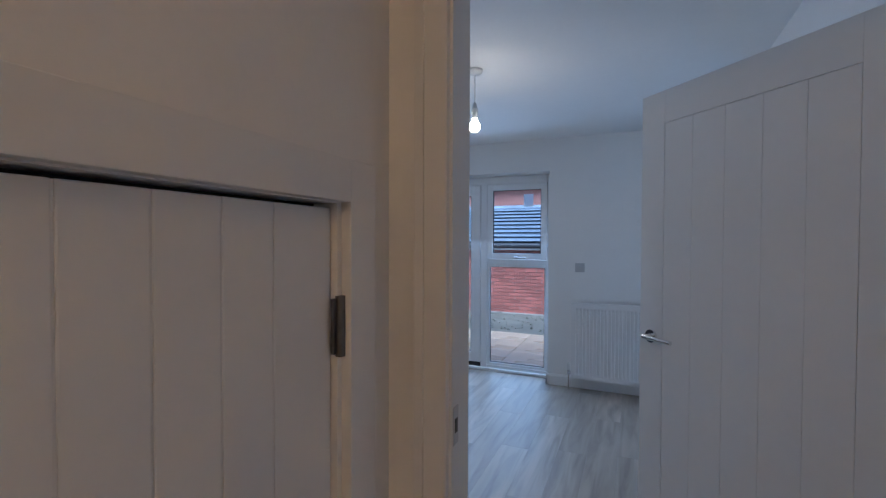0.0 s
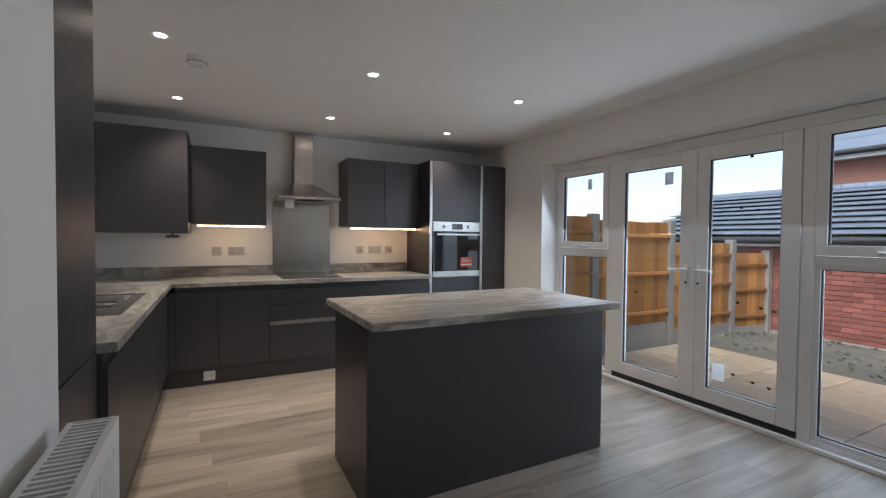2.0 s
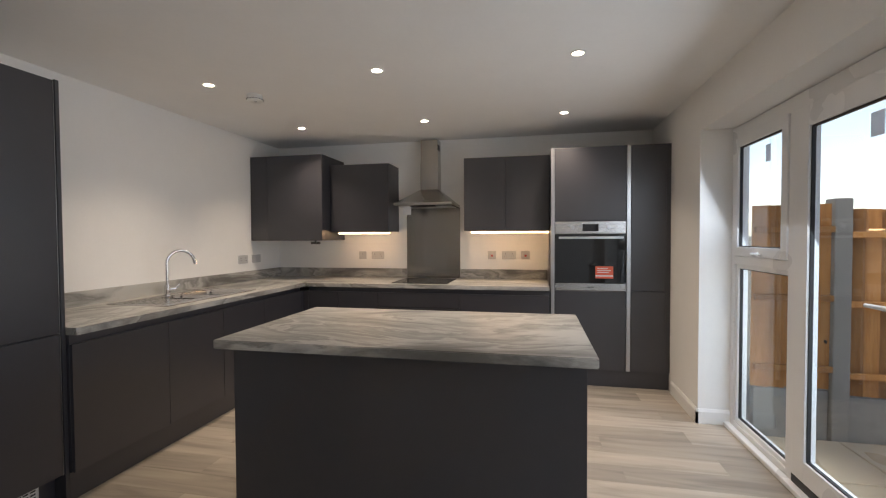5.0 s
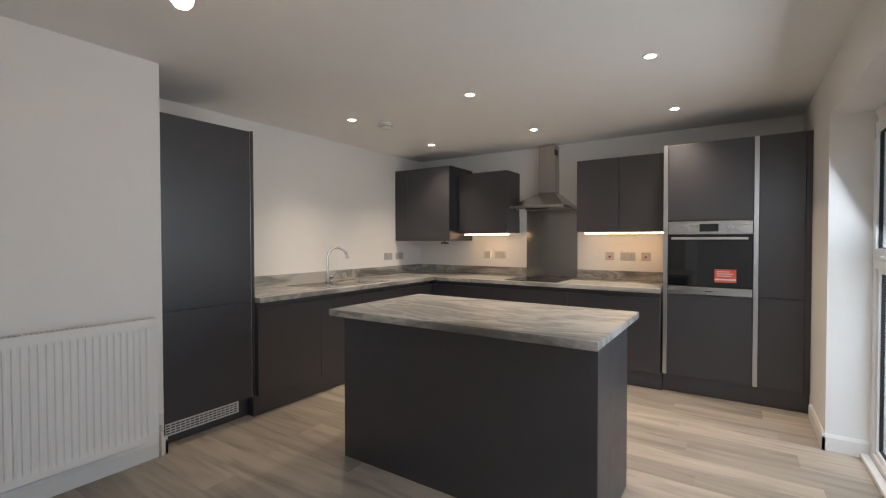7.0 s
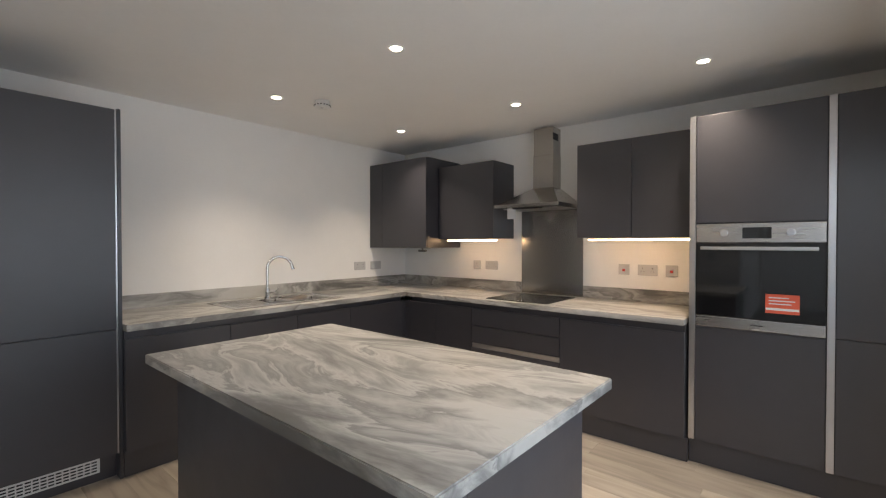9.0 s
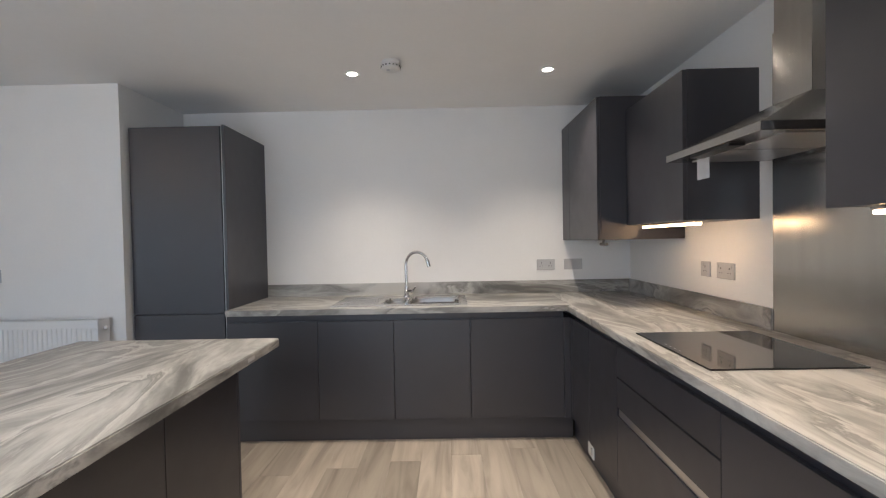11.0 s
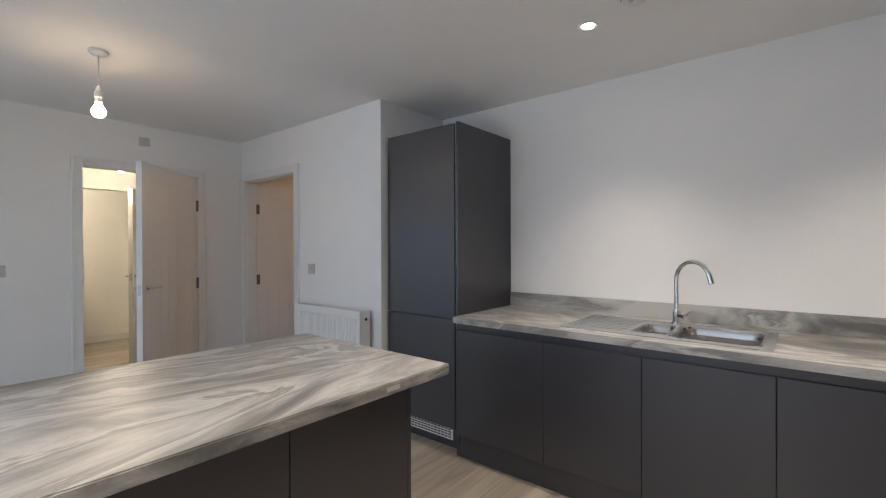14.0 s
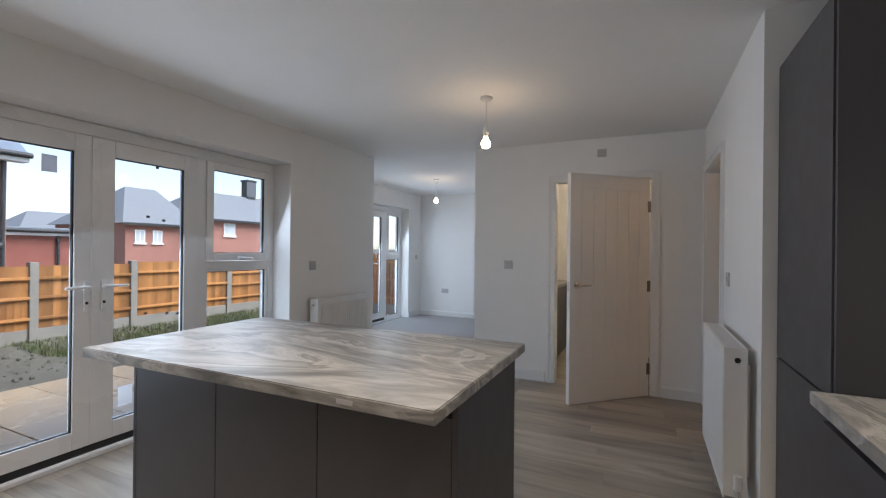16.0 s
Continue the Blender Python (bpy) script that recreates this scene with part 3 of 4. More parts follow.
base_hob(0.546, 0.873)
base_hob(0.873, 1.285)
base_hob(1.285, 2.085, True)
base_hob(2.085, 2.905)
tagged(boxes("plinth", ANTH, None, (FX, FY - 0.032, 0.0, -2.121, FY - 0.016, PL - 0.001), (FX - 0.032, FY - 0.032, 0.0, FX - 0.016, 2.917, PL - 0.001), (-4.468, 2.918, 0.0, -4.452, 3.915, PL - 0.001), (-2.098, 0.376, 0.0, -1.48, 0.392, PL - 0.001), bevel=0.001), "anthracite plinth board below the kitchen cabinets", "plinth")
sk = thing("plinth_socket", "white single socket set into the plinth", "socket")
boxes("plate", PLASTIC, sk, (FX - 0.016, 0.755, 0.035, FX - 0.007, 0.845, 0.118), bevel=0.003)
boxes("rocker", SATIN, sk, (FX - 0.0075, 0.81, 0.06, FX - 0.003, 0.832, 0.095), bevel=0.001)


def worktop(name, label, outline, z, mat, holes=()):
    """A laminate slab from a plan outline, with rounded top and bottom edges; holes are cut through."""
    bm = bmesh.new()
    vs = [bm.verts.new((x, y, z - WT_T)) for x, y in outline]
    f = bm.faces.new(vs)
    up = bmesh.ops.extrude_face_region(bm, geom=[f])
    bmesh.ops.translate(bm, verts=[v for v in up["geom"] if isinstance(v, bmesh.types.BMVert)], vec=(0, 0, WT_T))
    bmesh.ops.recalc_face_normals(bm, faces=bm.faces)
    bmesh.ops.bevel(bm, geom=[e for e in bm.edges if len(e.link_faces) == 2], offset=0.0035, segments=2, affect="EDGES")
    ob = mesh_ob(name, bm, mat)
    return tagged(ob, label, "worktop")


YF, XF = 0.524, -4.350
SX0, SX1, SY0, SY1 = -3.715, -2.785, -0.060, 0.430
worktop("worktop", "grey and cream stone-effect laminate worktop by the hob", [(X_HOB, Y_SINK), (XF - 0.03, Y_SINK), (XF - 0.03, YF), (XF, YF + 0.03), (XF, 2.905), (X_HOB, 2.905)], WT, STONE_Y)
bm = bmesh.new()
for s in ((XF - 0.0295, Y_SINK, SX0 + 0.02, YF), (SX1 - 0.02, Y_SINK, -2.122, YF), (SX0 + 0.02, Y_SINK, SX1 - 0.02, SY0 + 0.03), (SX0 + 0.02, SY1 - 0.03, SX1 - 0.02, YF)):
    put_box(bm, s[0], s[1], WT - WT_T, s[2], s[3], WT)
bmesh.ops.remove_doubles(bm, verts=bm.verts, dist=1e-5)
tagged(mesh_ob("worktop", bm, STONE_X), "grey and cream stone-effect laminate worktop round the sink", "worktop")
tagged(boxes("upstand", STONE_X, None, (X_HOB + 0.018, Y_SINK, WT, -2.122, Y_SINK + 0.018, WT + 0.10), bevel=0.002), "stone-effect laminate upstand along the sink wall", "upstand")
tagged(boxes("upstand", STONE_Y, None, (X_HOB, Y_SINK, WT, X_HOB + 0.018, 1.382, WT + 0.10), (X_HOB, 1.988, WT, X_HOB + 0.018, 2.905, WT + 0.10), bevel=0.002), "stone-effect laminate upstand along the hob wall", "upstand")

# sink
si = thing("sink", "stainless steel one and a half bowl sink with drainer", "sink")


def bowl(bm, x0, x1, y0, y1, depth, r=0.05):
    def ring(inset, z, rr):
        pts = []
        for cx, cy, a0 in ((x1 - inset - rr, y1 - inset - rr, 0), (x0 + inset + rr, y1 - inset - rr, 90), (x0 + inset + rr, y0 + inset + rr, 180), (x1 - inset - rr, y0 + inset + rr, 270)):
            for k in range(6):
                a = radians(a0 + 18 * k)
                pts.append(bm.verts.new((cx + rr * math.cos(a), cy + rr * math.sin(a), z)))
        return pts
    rings = [ring(-0.012, WT + 0.007, r), ring(0.0, WT + 0.003, r), ring(0.008, WT - 0.02, r), ring(0.018, WT - depth + 0.03, r), ring(0.045, WT - depth, r * 0.8)]
    for a, b in zip(rings, rings[1:]):
        for i in range(24):
            bm.faces.new((a[i], a[(i + 1) % 24], b[(i + 1) % 24], b[i]))
    bm.faces.new(rings[-1])


bm = bmesh.new()
bowl(bm, -3.665, -3.315, -0.005, 0.365, 0.17)
bowl(bm, -3.285, -3.125, 0.045, 0.330, 0.12)
mesh_ob("bowl", bm, STEEL_H, si, smooth=True)
boxes("deck", STEEL_H, si, (SX0, SY0, WT, SX1, -0.010, WT + 0.006), (SX0, 0.370, WT, SX1, SY1, WT + 0.006), (SX0, -0.010, WT, -3.670, 0.370, WT + 0.006), (-3.310, -0.010, WT, -3.290, 0.370, WT + 0.006), (-3.120, -0.010, WT, SX1, 0.370, WT + 0.004), (-3.290, -0.010, WT, -3.120, 0.040, WT + 0.006), (-3.290, 0.335, WT, -3.120, 0.370, WT + 0.006), bevel=0.002)
boxes("rib", STEEL_H, si, *[(-3.09, 0.03 + i * 0.05, WT + 0.004, -2.83, 0.037 + i * 0.05, WT + 0.0058) for i in range(7)], bevel=0.0008)
tubes("waste", CHROME, si, ((-3.49, 0.18, WT - 0.170), (-3.49, 0.18, WT - 0.166), 0.04))
tubes("waste", CHROME, si, ((-3.205, 0.19, WT - 0.12), (-3.205, 0.19, WT - 0.117), 0.03))
tp = thing("tap", "chrome swan neck mixer tap behind the sink", "tap")
tx, ty = -3.262, -0.035
R = 0.10
arc = [(0.0, WT + 0.006), (0.0, WT + 0.25)] + [(R - R * math.cos(radians(a)), WT + 0.25 + R * math.sin(radians(a))) for a in range(10, 161, 10)]
arc += [(arc[-1][0] + 0.014, arc[-1][1] - 0.045)]
arc = [(tx - d * 0.88, ty + d * 0.47, z) for d, z in arc]
pipe("spout", CHROME, tp, arc, 0.0125)
tubes("base", CHROME, tp, ((tx, ty, WT + 0.006), (tx, ty, WT + 0.014), 0.027), ((tx, ty, WT + 0.012), (tx, ty, WT + 0.085), 0.021))
tubes("aerator", CHROME, tp, (arc[-1], arc[-2], 0.0145))
tubes("handle", CHROME, tp, ((tx, ty, WT + 0.05), (tx - 0.05, ty + 0.03, WT + 0.052), 0.013, 0.015), ((tx - 0.05, ty + 0.03, WT + 0.052), (tx - 0.075, ty + 0.045, WT + 0.085), 0.005))

# hob
hb = thing("hob", "black ceramic hob set in the worktop", "hob")
boxes("plate", BLACK_GLASS, hb, (-4.935, 1.405, WT + 0.0005, -4.425, 1.965, WT + 0.0065), bevel=0.002)
for i in range(4):
    boxes("control", PAPER, hb, (-4.452, 1.62 + i * 0.035, WT + 0.0066, -4.448, 1.632 + i * 0.035, WT + 0.0069), bevel=0)

sp = boxes("splashback", STEEL, None, (X_HOB, 1.385, WT + 0.001, X_HOB + 0.010, 1.985, 1.66), bevel=0.002)
tagged(sp, "brushed steel splashback behind the hob", "splashback")


def hood():
    ob = thing("cooker_hood", "brushed steel chimney cooker hood on the wall", "cooker hood")
    y0, y1, xb, xf, c0, c1 = 1.388, 1.984, X_HOB, -4.575, 1.582, 1.775
    xc = -4.906
    z0, z1, z2 = 1.655, 1.685, 1.845
    bm = bmesh.new()
    put_box(bm, xb, y0, z0, xf, y1, z1, bevel=0.003)
    low = [bm.verts.new(p) for p in ((xb, y0 + 0.01, z1), (xf - 0.012, y0 + 0.01, z1), (xf - 0.012, y1 - 0.01, z1), (xb, y1 - 0.01, z1))]
    top = [bm.verts.new(p) for p in ((xb, c0, z2), (xc, c0, z2), (xc, c1, z2), (xb, c1, z2))]
    for i in range(4):
        bm.faces.new((low[i], low[(i + 1) % 4], top[(i + 1) % 4], top[i]))
    bm.faces.new(top)
    mesh_ob("canopy", bm, STEEL, ob)
    boxes("chimney", STEEL, ob, (xb, c0, z2 - 0.002, xc, c1, 2.13), (xb, c0 + 0.004, 2.13, xc - 0.004, c1 - 0.004, 2.372), bevel=0.002)
    boxes("filter", SATIN, ob, (xb + 0.06, y0 + 0.03, z0 - 0.004, xf - 0.10, 1.680, z0 - 0.0005), (xb + 0.06, 1.692, z0 - 0.004, xf - 0.10, y1 - 0.03, z0 - 0.0005), bevel=0.001)
    boxes("control_strip", BLACK, ob, (xf - 0.07, 1.56, z0 - 0.012, xf - 0.012, 1.81, z0 - 0.0005), bevel=0.002)
    boxes("vent_grille", ANTH_DARK, ob, *[(xb + 0.05 + i * 0.012, c1 - 0.0045, 2.26, xb + 0.056 + i * 0.012, c1 - 0.0025, 2.32) for i in range(9)], bevel=0)
    boxes("tag", PAPER, ob, (xf - 0.102, y0 + 0.07, z0 - 0.088, xf - 0.099, y0 + 0.155, z0 - 0.001), bevel=0)
    return ob


hood()


def wall_cabinet(label, y0, y1, x1, z0, z1, splits, underside=ANTH):
    ob = thing("wall_cabinet", label, "cabinet", "wall cabinets above the worktop")
    boxes("body", ANTH, ob, (X_HOB + 0.001, y0, z0, x1 - 0.019, y1, z1), bevel=0.001)
    for a, b in zip(splits, splits[1:]):
        door_front(ob, "y", x1 - 0.0185, a, b, z0 - 0.004, z1, 1)
    return ob


wall_cabinet("matt anthracite corner boiler cupboard on the wall", Y_SINK + 0.002, 0.640, -4.521, 1.312, 2.196, (Y_SINK + 0.002, 0.015, 0.640))
wall_cabinet("matt anthracite wall cabinet beside the cooker hood", 0.642, 1.292, -4.702, 1.402, 2.108, (0.642, 1.292))
wall_cabinet("matt anthracite double wall cabinet beside the oven", 2.083, 2.915, -4.690, 1.402, 2.122, (2.083, 2.494, 2.915))
vl = thing("boiler_valve", "small dark pipe valve below the boiler cupboard", "valve")
tubes("pipe", BRONZE, vl, ((-4.60, 0.52, 1.312), (-4.60, 0.52, 1.285), 0.009), ((-4.60, 0.47, 1.283), (-4.60, 0.57, 1.283), 0.011), n=12)
for a, b in ((0.70, 1.280), (2.14, 2.91)):
    ls = thing("led_strip", "lit warm white strip light below the wall cabinet", "strip light", "strip lights below the wall cabinets")
    boxes("housing", SATIN, ls, (-4.80, a, 1.390, -4.765, b, 1.3975), bevel=0.001)
    boxes("diffuser", STRIP, ls, (-4.797, a + 0.004, 1.378, -4.768, b - 0.004, 1.3895), bevel=0.002)

# tall oven housing and larder
TX = -4.427
ov = thing("oven_housing", "tall matt anthracite oven housing with light edge strips", "cabinet")
boxes("body", ANTH, ov, (X_HOB, 2.918, PL, TX - 0.02, 3.920 - 0.33, 2.132), bevel=0.001)
boxes("edge_strip", SATIN, ov, (TX - 0.035, 2.918, PL, TX + 0.001, 2.950, 2.132), (TX - 0.035, 3.562, PL, TX + 0.001, 3.594, 2.132), bevel=0.0015)
door_front(ov, "y", TX - 0.019, 2.953, 3.559, 1.478, 2.130, 1)
door_front(ov, "y", TX - 0.019, 2.953, 3.559, PL, 0.852, 1)
la = thing("larder", "tall narrow matt anthracite larder cabinet", "cabinet")
boxes("body", ANTH, la, (X_HOB, 3.594, PL, TX - 0.02, 3.918, 2.132), bevel=0.001)
door_front(la, "y", TX - 0.019, 3.596, 3.880, 0.862, 2.130, 1)
door_front(la, "y", TX - 0.019, 3.596, 3.880, PL, 0.858, 1)
boxes("filler", ANTH, la, (TX - 0.03, 3.882, PL, TX - 0.012, 3.918, 2.130), bevel=0.001)

oven = thing("oven", "built-in steel oven with black glass door and orange label", "oven")
oy0, oy1 = 2.956, 3.556
boxes("fascia", STEEL_H, oven, (TX - 0.02, oy0, 1.362, TX + 0.008, oy1, 1.472), bevel=0.003)
boxes("clock", BLACK_GLASS, oven, (TX + 0.0085, 3.19, 1.385, TX + 0.0095, 3.325, 1.448), bevel=0)
for y in (3.10, 3.41):
    tubes("knob", SATIN, oven, ((TX + 0.008, y, 1.417), (TX + 0.030, y, 1.417), 0.021, 0.018))
boxes("glass_door", BLACK_GLASS, oven, (TX - 0.02, oy0, 0.925, TX + 0.010, oy1, 1.357), bevel=0.003)
boxes("lower_trim", STEEL_H, oven, (TX - 0.02, oy0, 0.858, TX + 0.010, oy1, 0.922), bevel=0.003)
boxes("mark", BLACK, oven, (TX + 0.0105, 3.23, 0.886, TX + 0.011, 3.29, 0.892), bevel=0)
boxes("handle", SATIN, oven, (TX + 0.036, oy0 + 0.03, 1.318, TX + 0.052, oy1 - 0.03, 1.338), (TX + 0.01, oy0 + 0.06, 1.322, TX + 0.037, oy0 + 0.075, 1.334), (TX + 0.01, oy1 - 0.075, 1.322, TX + 0.037, oy1 - 0.06, 1.334), bevel=0.003)
boxes("label", ORANGE, oven, (TX + 0.0104, 3.30, 0.968, TX + 0.0114, 3.45, 1.075), bevel=0)
boxes("label_line", PAPER, oven, *[(TX + 0.0116, 3.315, z, TX + 0.0118, 3.315 + w, z + 0.006) for z, w in ((1.052, 0.09), (1.035, 0.115), (1.018, 0.10))], (TX + 0.0116, 3.302, 0.985, TX + 0.0118, 3.448, 0.998), bevel=0)

# fridge housing
fr = thing("fridge_freezer", "tall integrated fridge freezer in matt anthracite housing", "fridge freezer")
FR0, FR1, FRY = -2.118, -1.478, 0.464
boxes("body", ANTH, fr, (FR0, Y_SINK + 0.002, 0.0, FR0 + 0.018, FRY - 0.003, 2.124), (FR0 + 0.018, Y_SINK + 0.002, PL, FR1, FRY - 0.022, 2.120), bevel=0.001)
door_front(fr, "x", FRY - 0.019, FR0 + 0.028, FR1, 0.868, 2.118, 1)
door_front(fr, "x", FRY - 0.019, FR0 + 0.028, FR1, PL + 0.005, 0.864, 1)
boxes("edge_strip", SATIN, fr, (FR0 + 0.019, FRY - 0.021, PL, FR0 + 0.027, FRY - 0.010, 2.116), bevel=0.001)
vg = thing("plinth_vent", "white slotted ventilation grille in the plinth", "vent")
boxes("grille", PLASTIC, vg, (-2.02, 0.3925, 0.050, -1.52, 0.399, 0.135), bevel=0.002)
boxes("slot", BLACK, vg, *[(-2.005 + i * 0.0305, 0.3985, z, -1.981 + i * 0.0305, 0.3998, z + 0.008) for i in range(16) for z in (0.062, 0.079, 0.096, 0.113)], bevel=0)

# island
isl = thing("island", "anthracite kitchen island with three doors", "kitchen island")
IX0, IX1, IY0, IY1, IT = -2.660, -2.060, 1.465, 2.968, 0.912
boxes("body", ANTH_DARK, isl, (IX0 + 0.02, IY0 + 0.019, 0.0, IX1 - 0.019, IY1 - 0.019, IT - WT_T), bevel=0.001)
boxes("back_panel", ANTH, isl, (IX1 - 0.0185, IY0, 0.0, IX1, IY1, IT - WT_T), bevel=0.0015)
boxes("end_panel", ANTH, isl, (IX0, IY0, 0.0, IX1 - 0.0187, IY0 + 0.018, IT - WT_T), bevel=0.0015)
boxes("end_panel", ANTH, isl, (IX0, IY1 - 0.018, 0.0, IX1 - 0.0187, IY1, IT - WT_T), bevel=0.0015)
boxes("plinth", ANTH, isl, (IX0 + 0.045, IY0 + 0.0185, 0.0, IX0 + 0.06, IY1 - 0.0185, PL - 0.002), bevel=0.001)
for i in range(3):
    w = (IY1 - IY0 - 0.036) / 3
    door_front(isl, "y", IX0 + 0.0195, IY0 + 0.018 + i * w, IY0 + 0.018 + (i + 1) * w, PL, IT - WT_T - 0.045, -1)
worktop("island_worktop", "stone-effect laminate top overhanging the kitchen island", [(-2.838, 1.452), (-1.948, 1.452), (-1.948, 2.995), (-2.838, 2.995)], IT, STONE_Y)
tagged(boxes("worktop_label", GREY_PLATE, None, (-2.8388, 1.70, IT - 0.026, -2.8381, 1.755, IT - 0.012), bevel=0), "small grey paper label stuck on the worktop edge", "label")


# ---- sockets, switches, detectors ----
def plate(label, category, at, normal, w=0.086, h=0.086, kind="switch", mat=None):
    """A wall plate that faces along normal ('x+', 'x-', 'y+', 'y-')."""
    rz = {"y-": 0, "x+": 90, "y+": 180, "x-": -90}[normal]
    ob = thing("socket" if kind != "switch" else "light_switch", label, category, "sockets and switches on the walls")
    ob.matrix_world = pose(*at, 0, 0, rz)
    boxes("plate", mat or GREY_PLATE, ob, (-w / 2, -0.009, -h / 2, w / 2, 0, h / 2), bevel=0.003)
    if kind == "switch":
        boxes("rocker", GREY_PLATE, ob, (-0.012, -0.0135, -0.018, 0.012, -0.0085, 0.018), bevel=0.002)
    elif kind == "fused":
        boxes("rocker", GREY_PLATE, ob, (-0.014, -0.0125, -0.022, 0.014, -0.0085, 0.022), bevel=0.002)
        boxes("neon", material("red_neon", (0.5, 0.03, 0.02), 0.3), ob, (-0.011, -0.0135, -0.016, 0.011, -0.0124, 0.004), bevel=0)
    else:
        for s in ((-0.036, 0.036) if kind == "double" else (0.0,)):
            boxes("slot", BLACK, ob, (s - 0.003, -0.0098, 0.008, s + 0.003, -0.0088, 0.018), (s - 0.014, -0.0098, -0.014, s - 0.007, -0.0088, -0.010), (s + 0.007, -0.0098, -0.014, s + 0.014, -0.0088, -0.010), bevel=0)
            boxes("rocker", GREY_PLATE, ob, (s + (0.014 if s > 0 else -0.022), -0.0125, 0.014, s + (0.022 if s > 0 else -0.014), -0.0085, 0.032), bevel=0.001)
    return ob


plate("grey metal fused switch above the worktop", "switch", (X_HOB, 0.862, 1.138), "x+", kind="single")
plate("grey metal double socket above the worktop", "socket", (X_HOB, 1.042, 1.138), "x+", w=0.146, kind="double")
plate("grey metal fused switch with red neon", "switch", (X_HOB, 2.328, 1.145), "x+", kind="fused")
plate("grey metal double socket above the worktop", "socket", (X_HOB, 2.508, 1.145), "x+", w=0.146, kind="double")
plate("grey metal fused switch with red neon", "switch", (X_HOB, 2.682, 1.145), "x+", kind="fused")
plate("grey metal double socket above the worktop", "socket", (-4.378, Y_SINK, 1.117), "y+", w=0.146, kind="double")
plate("grey metal blank plate above the worktop", "socket", (-4.598, Y_SINK, 1.117), "y+", w=0.146, kind="switch")
plate("grey metal light switch beside the hall doorway", "switch", (-0.60, Y_HALL, 1.147), "y+")
plate("grey metal light switch on the wall by the opening", "switch", (X_UTIL, 2.278, 1.163), "x-")
plate("grey metal light switch beside the patio doors", "switch", (-0.478, Y_WIN, 1.145), "y-")
plate("grey metal heating sensor above the utility door", "sensor", (X_UTIL, 1.37, 2.25), "x-", 0.08, 0.075)
plate("grey metal double socket low on the far wall", "socket", (LX1, 4.56, 0.503), "x-", w=0.146, kind="double")
plate("grey metal light switch in the family room", "switch", (3.88, LY1, 1.16), "y-")


# ---- radiators ----
def radiator(label, width, m, valve=1):
    """A double panel radiator along local x, its back to +y, with fluted front, side caps, top grille and valve."""
    ob = thing("radiator", label, "radiator", "white panel radiators")
    ob.matrix_world = m
    z0, z1, d = 0.14, 0.845, 0.10
    bm = bmesh.new()
    n = int(width / 0.033)
    pitch = (width - 0.05) / n
    prof = []
    for i in range(n):
        a = -width / 2 + 0.025 + i * pitch
        prof += [(a, 0.0), (a + pitch * 0.30, 0.0), (a + pitch * 0.45, 0.007), (a + pitch * 0.85, 0.007)]
    prof = [(-width / 2, 0.0)] + prof + [(width / 2, 0.0)]
    for zl, zh, amp0, amp1 in ((z0 + 0.03, z0 + 0.06, 0, 1), (z0 + 0.06, z1 - 0.07, 1, 1), (z1 - 0.07, z1 - 0.045, 1, 0), (z1 - 0.045, z1, 0, 0), (z0, z0 + 0.03, 0, 0)):
        lo = [bm.verts.new((x, -d - 0.03 + q * amp0, zl)) for x, q in prof]
        hi = [bm.verts.new((x, -d - 0.03 + q * amp1, zh)) for x, q in prof]
        for i in range(len(prof) - 1):
            bm.faces.new((lo[i], lo[i + 1], hi[i + 1], hi[i]))
    bmesh.ops.remove_doubles(bm, verts=bm.verts, dist=1e-5)
    bmesh.ops.solidify(bm, geom=bm.faces[:], thickness=0.006)
    mesh_ob("front_panel", bm, GLOSS_WHITE, ob)
    boxes("back_panel", GLOSS_WHITE, ob, (-width / 2, -0.045, z0, width / 2, -0.035, z1 - 0.01), bevel=0.002)
    boxes("side_cap", GLOSS_WHITE, ob, (-width / 2 - 0.002, -d - 0.028, z0 + 0.01, -width / 2 + 0.002, -0.034, z1 + 0.001), bevel=0.001)
    boxes("side_cap", GLOSS_WHITE, ob, (width / 2 - 0.002, -d - 0.028, z0 + 0.01, width / 2 + 0.002, -0.034, z1 + 0.001), bevel=0.001)
    k = int(width / 0.02)
    boxes("grille", GLOSS_WHITE, ob, *[(-width / 2 + 0.006 + i * 0.02, -d - 0.024, z1 - 0.008, -width / 2 + 0.014 + i * 0.02, -0.038, z1 - 0.002) for i in range(k)], (-width / 2, -d - 0.0265, z1 - 0.007, width / 2, -d - 0.016, z1 + 0.0005), (-width / 2, -0.046, z1 - 0.007, width / 2, -0.036, z1 + 0.0005), bevel=0)
    for s in (-1, 1):
        boxes("bracket", GLOSS_WHITE, ob, (s * width * 0.32 - 0.015, -0.036, z0 + 0.06, s * width * 0.32 + 0.015, -0.0005, z1 - 0.1), bevel=0.001)
        x = s * (width / 2 + 0.03)
        tubes("valve", CHROME, ob, ((x, -0.075, 0.0), (x, -0.075, 0.19), 0.0075), ((x, -0.075, 0.155), (x, -0.075, 0.20), 0.013), ((x, -0.075, 0.175), (x - s * 0.034, -0.075, 0.175), 0.011), n=14)
        tubes("valve_head", PLASTIC, ob, ((x, -0.075, 0.20), (x, -0.075, 0.265 if s == valve else 0.225), 0.019, 0.016), n=16)
        tubes("plug", CHROME, ob, ((s * (width / 2 + 0.001), -0.075, z1 - 0.055), (s * (width / 2 + 0.008), -0.075, z1 - 0.055), 0.013), n=14)
    return ob


radiator("white double panel radiator below the wall switch", 0.80, pose(-0.975, Y_HALL, 0.02, 0, 0, 180), 1)
radiator("white double panel radiator beside the patio doors", 0.86, pose(-0.105, Y_WIN, -0.02), -1)


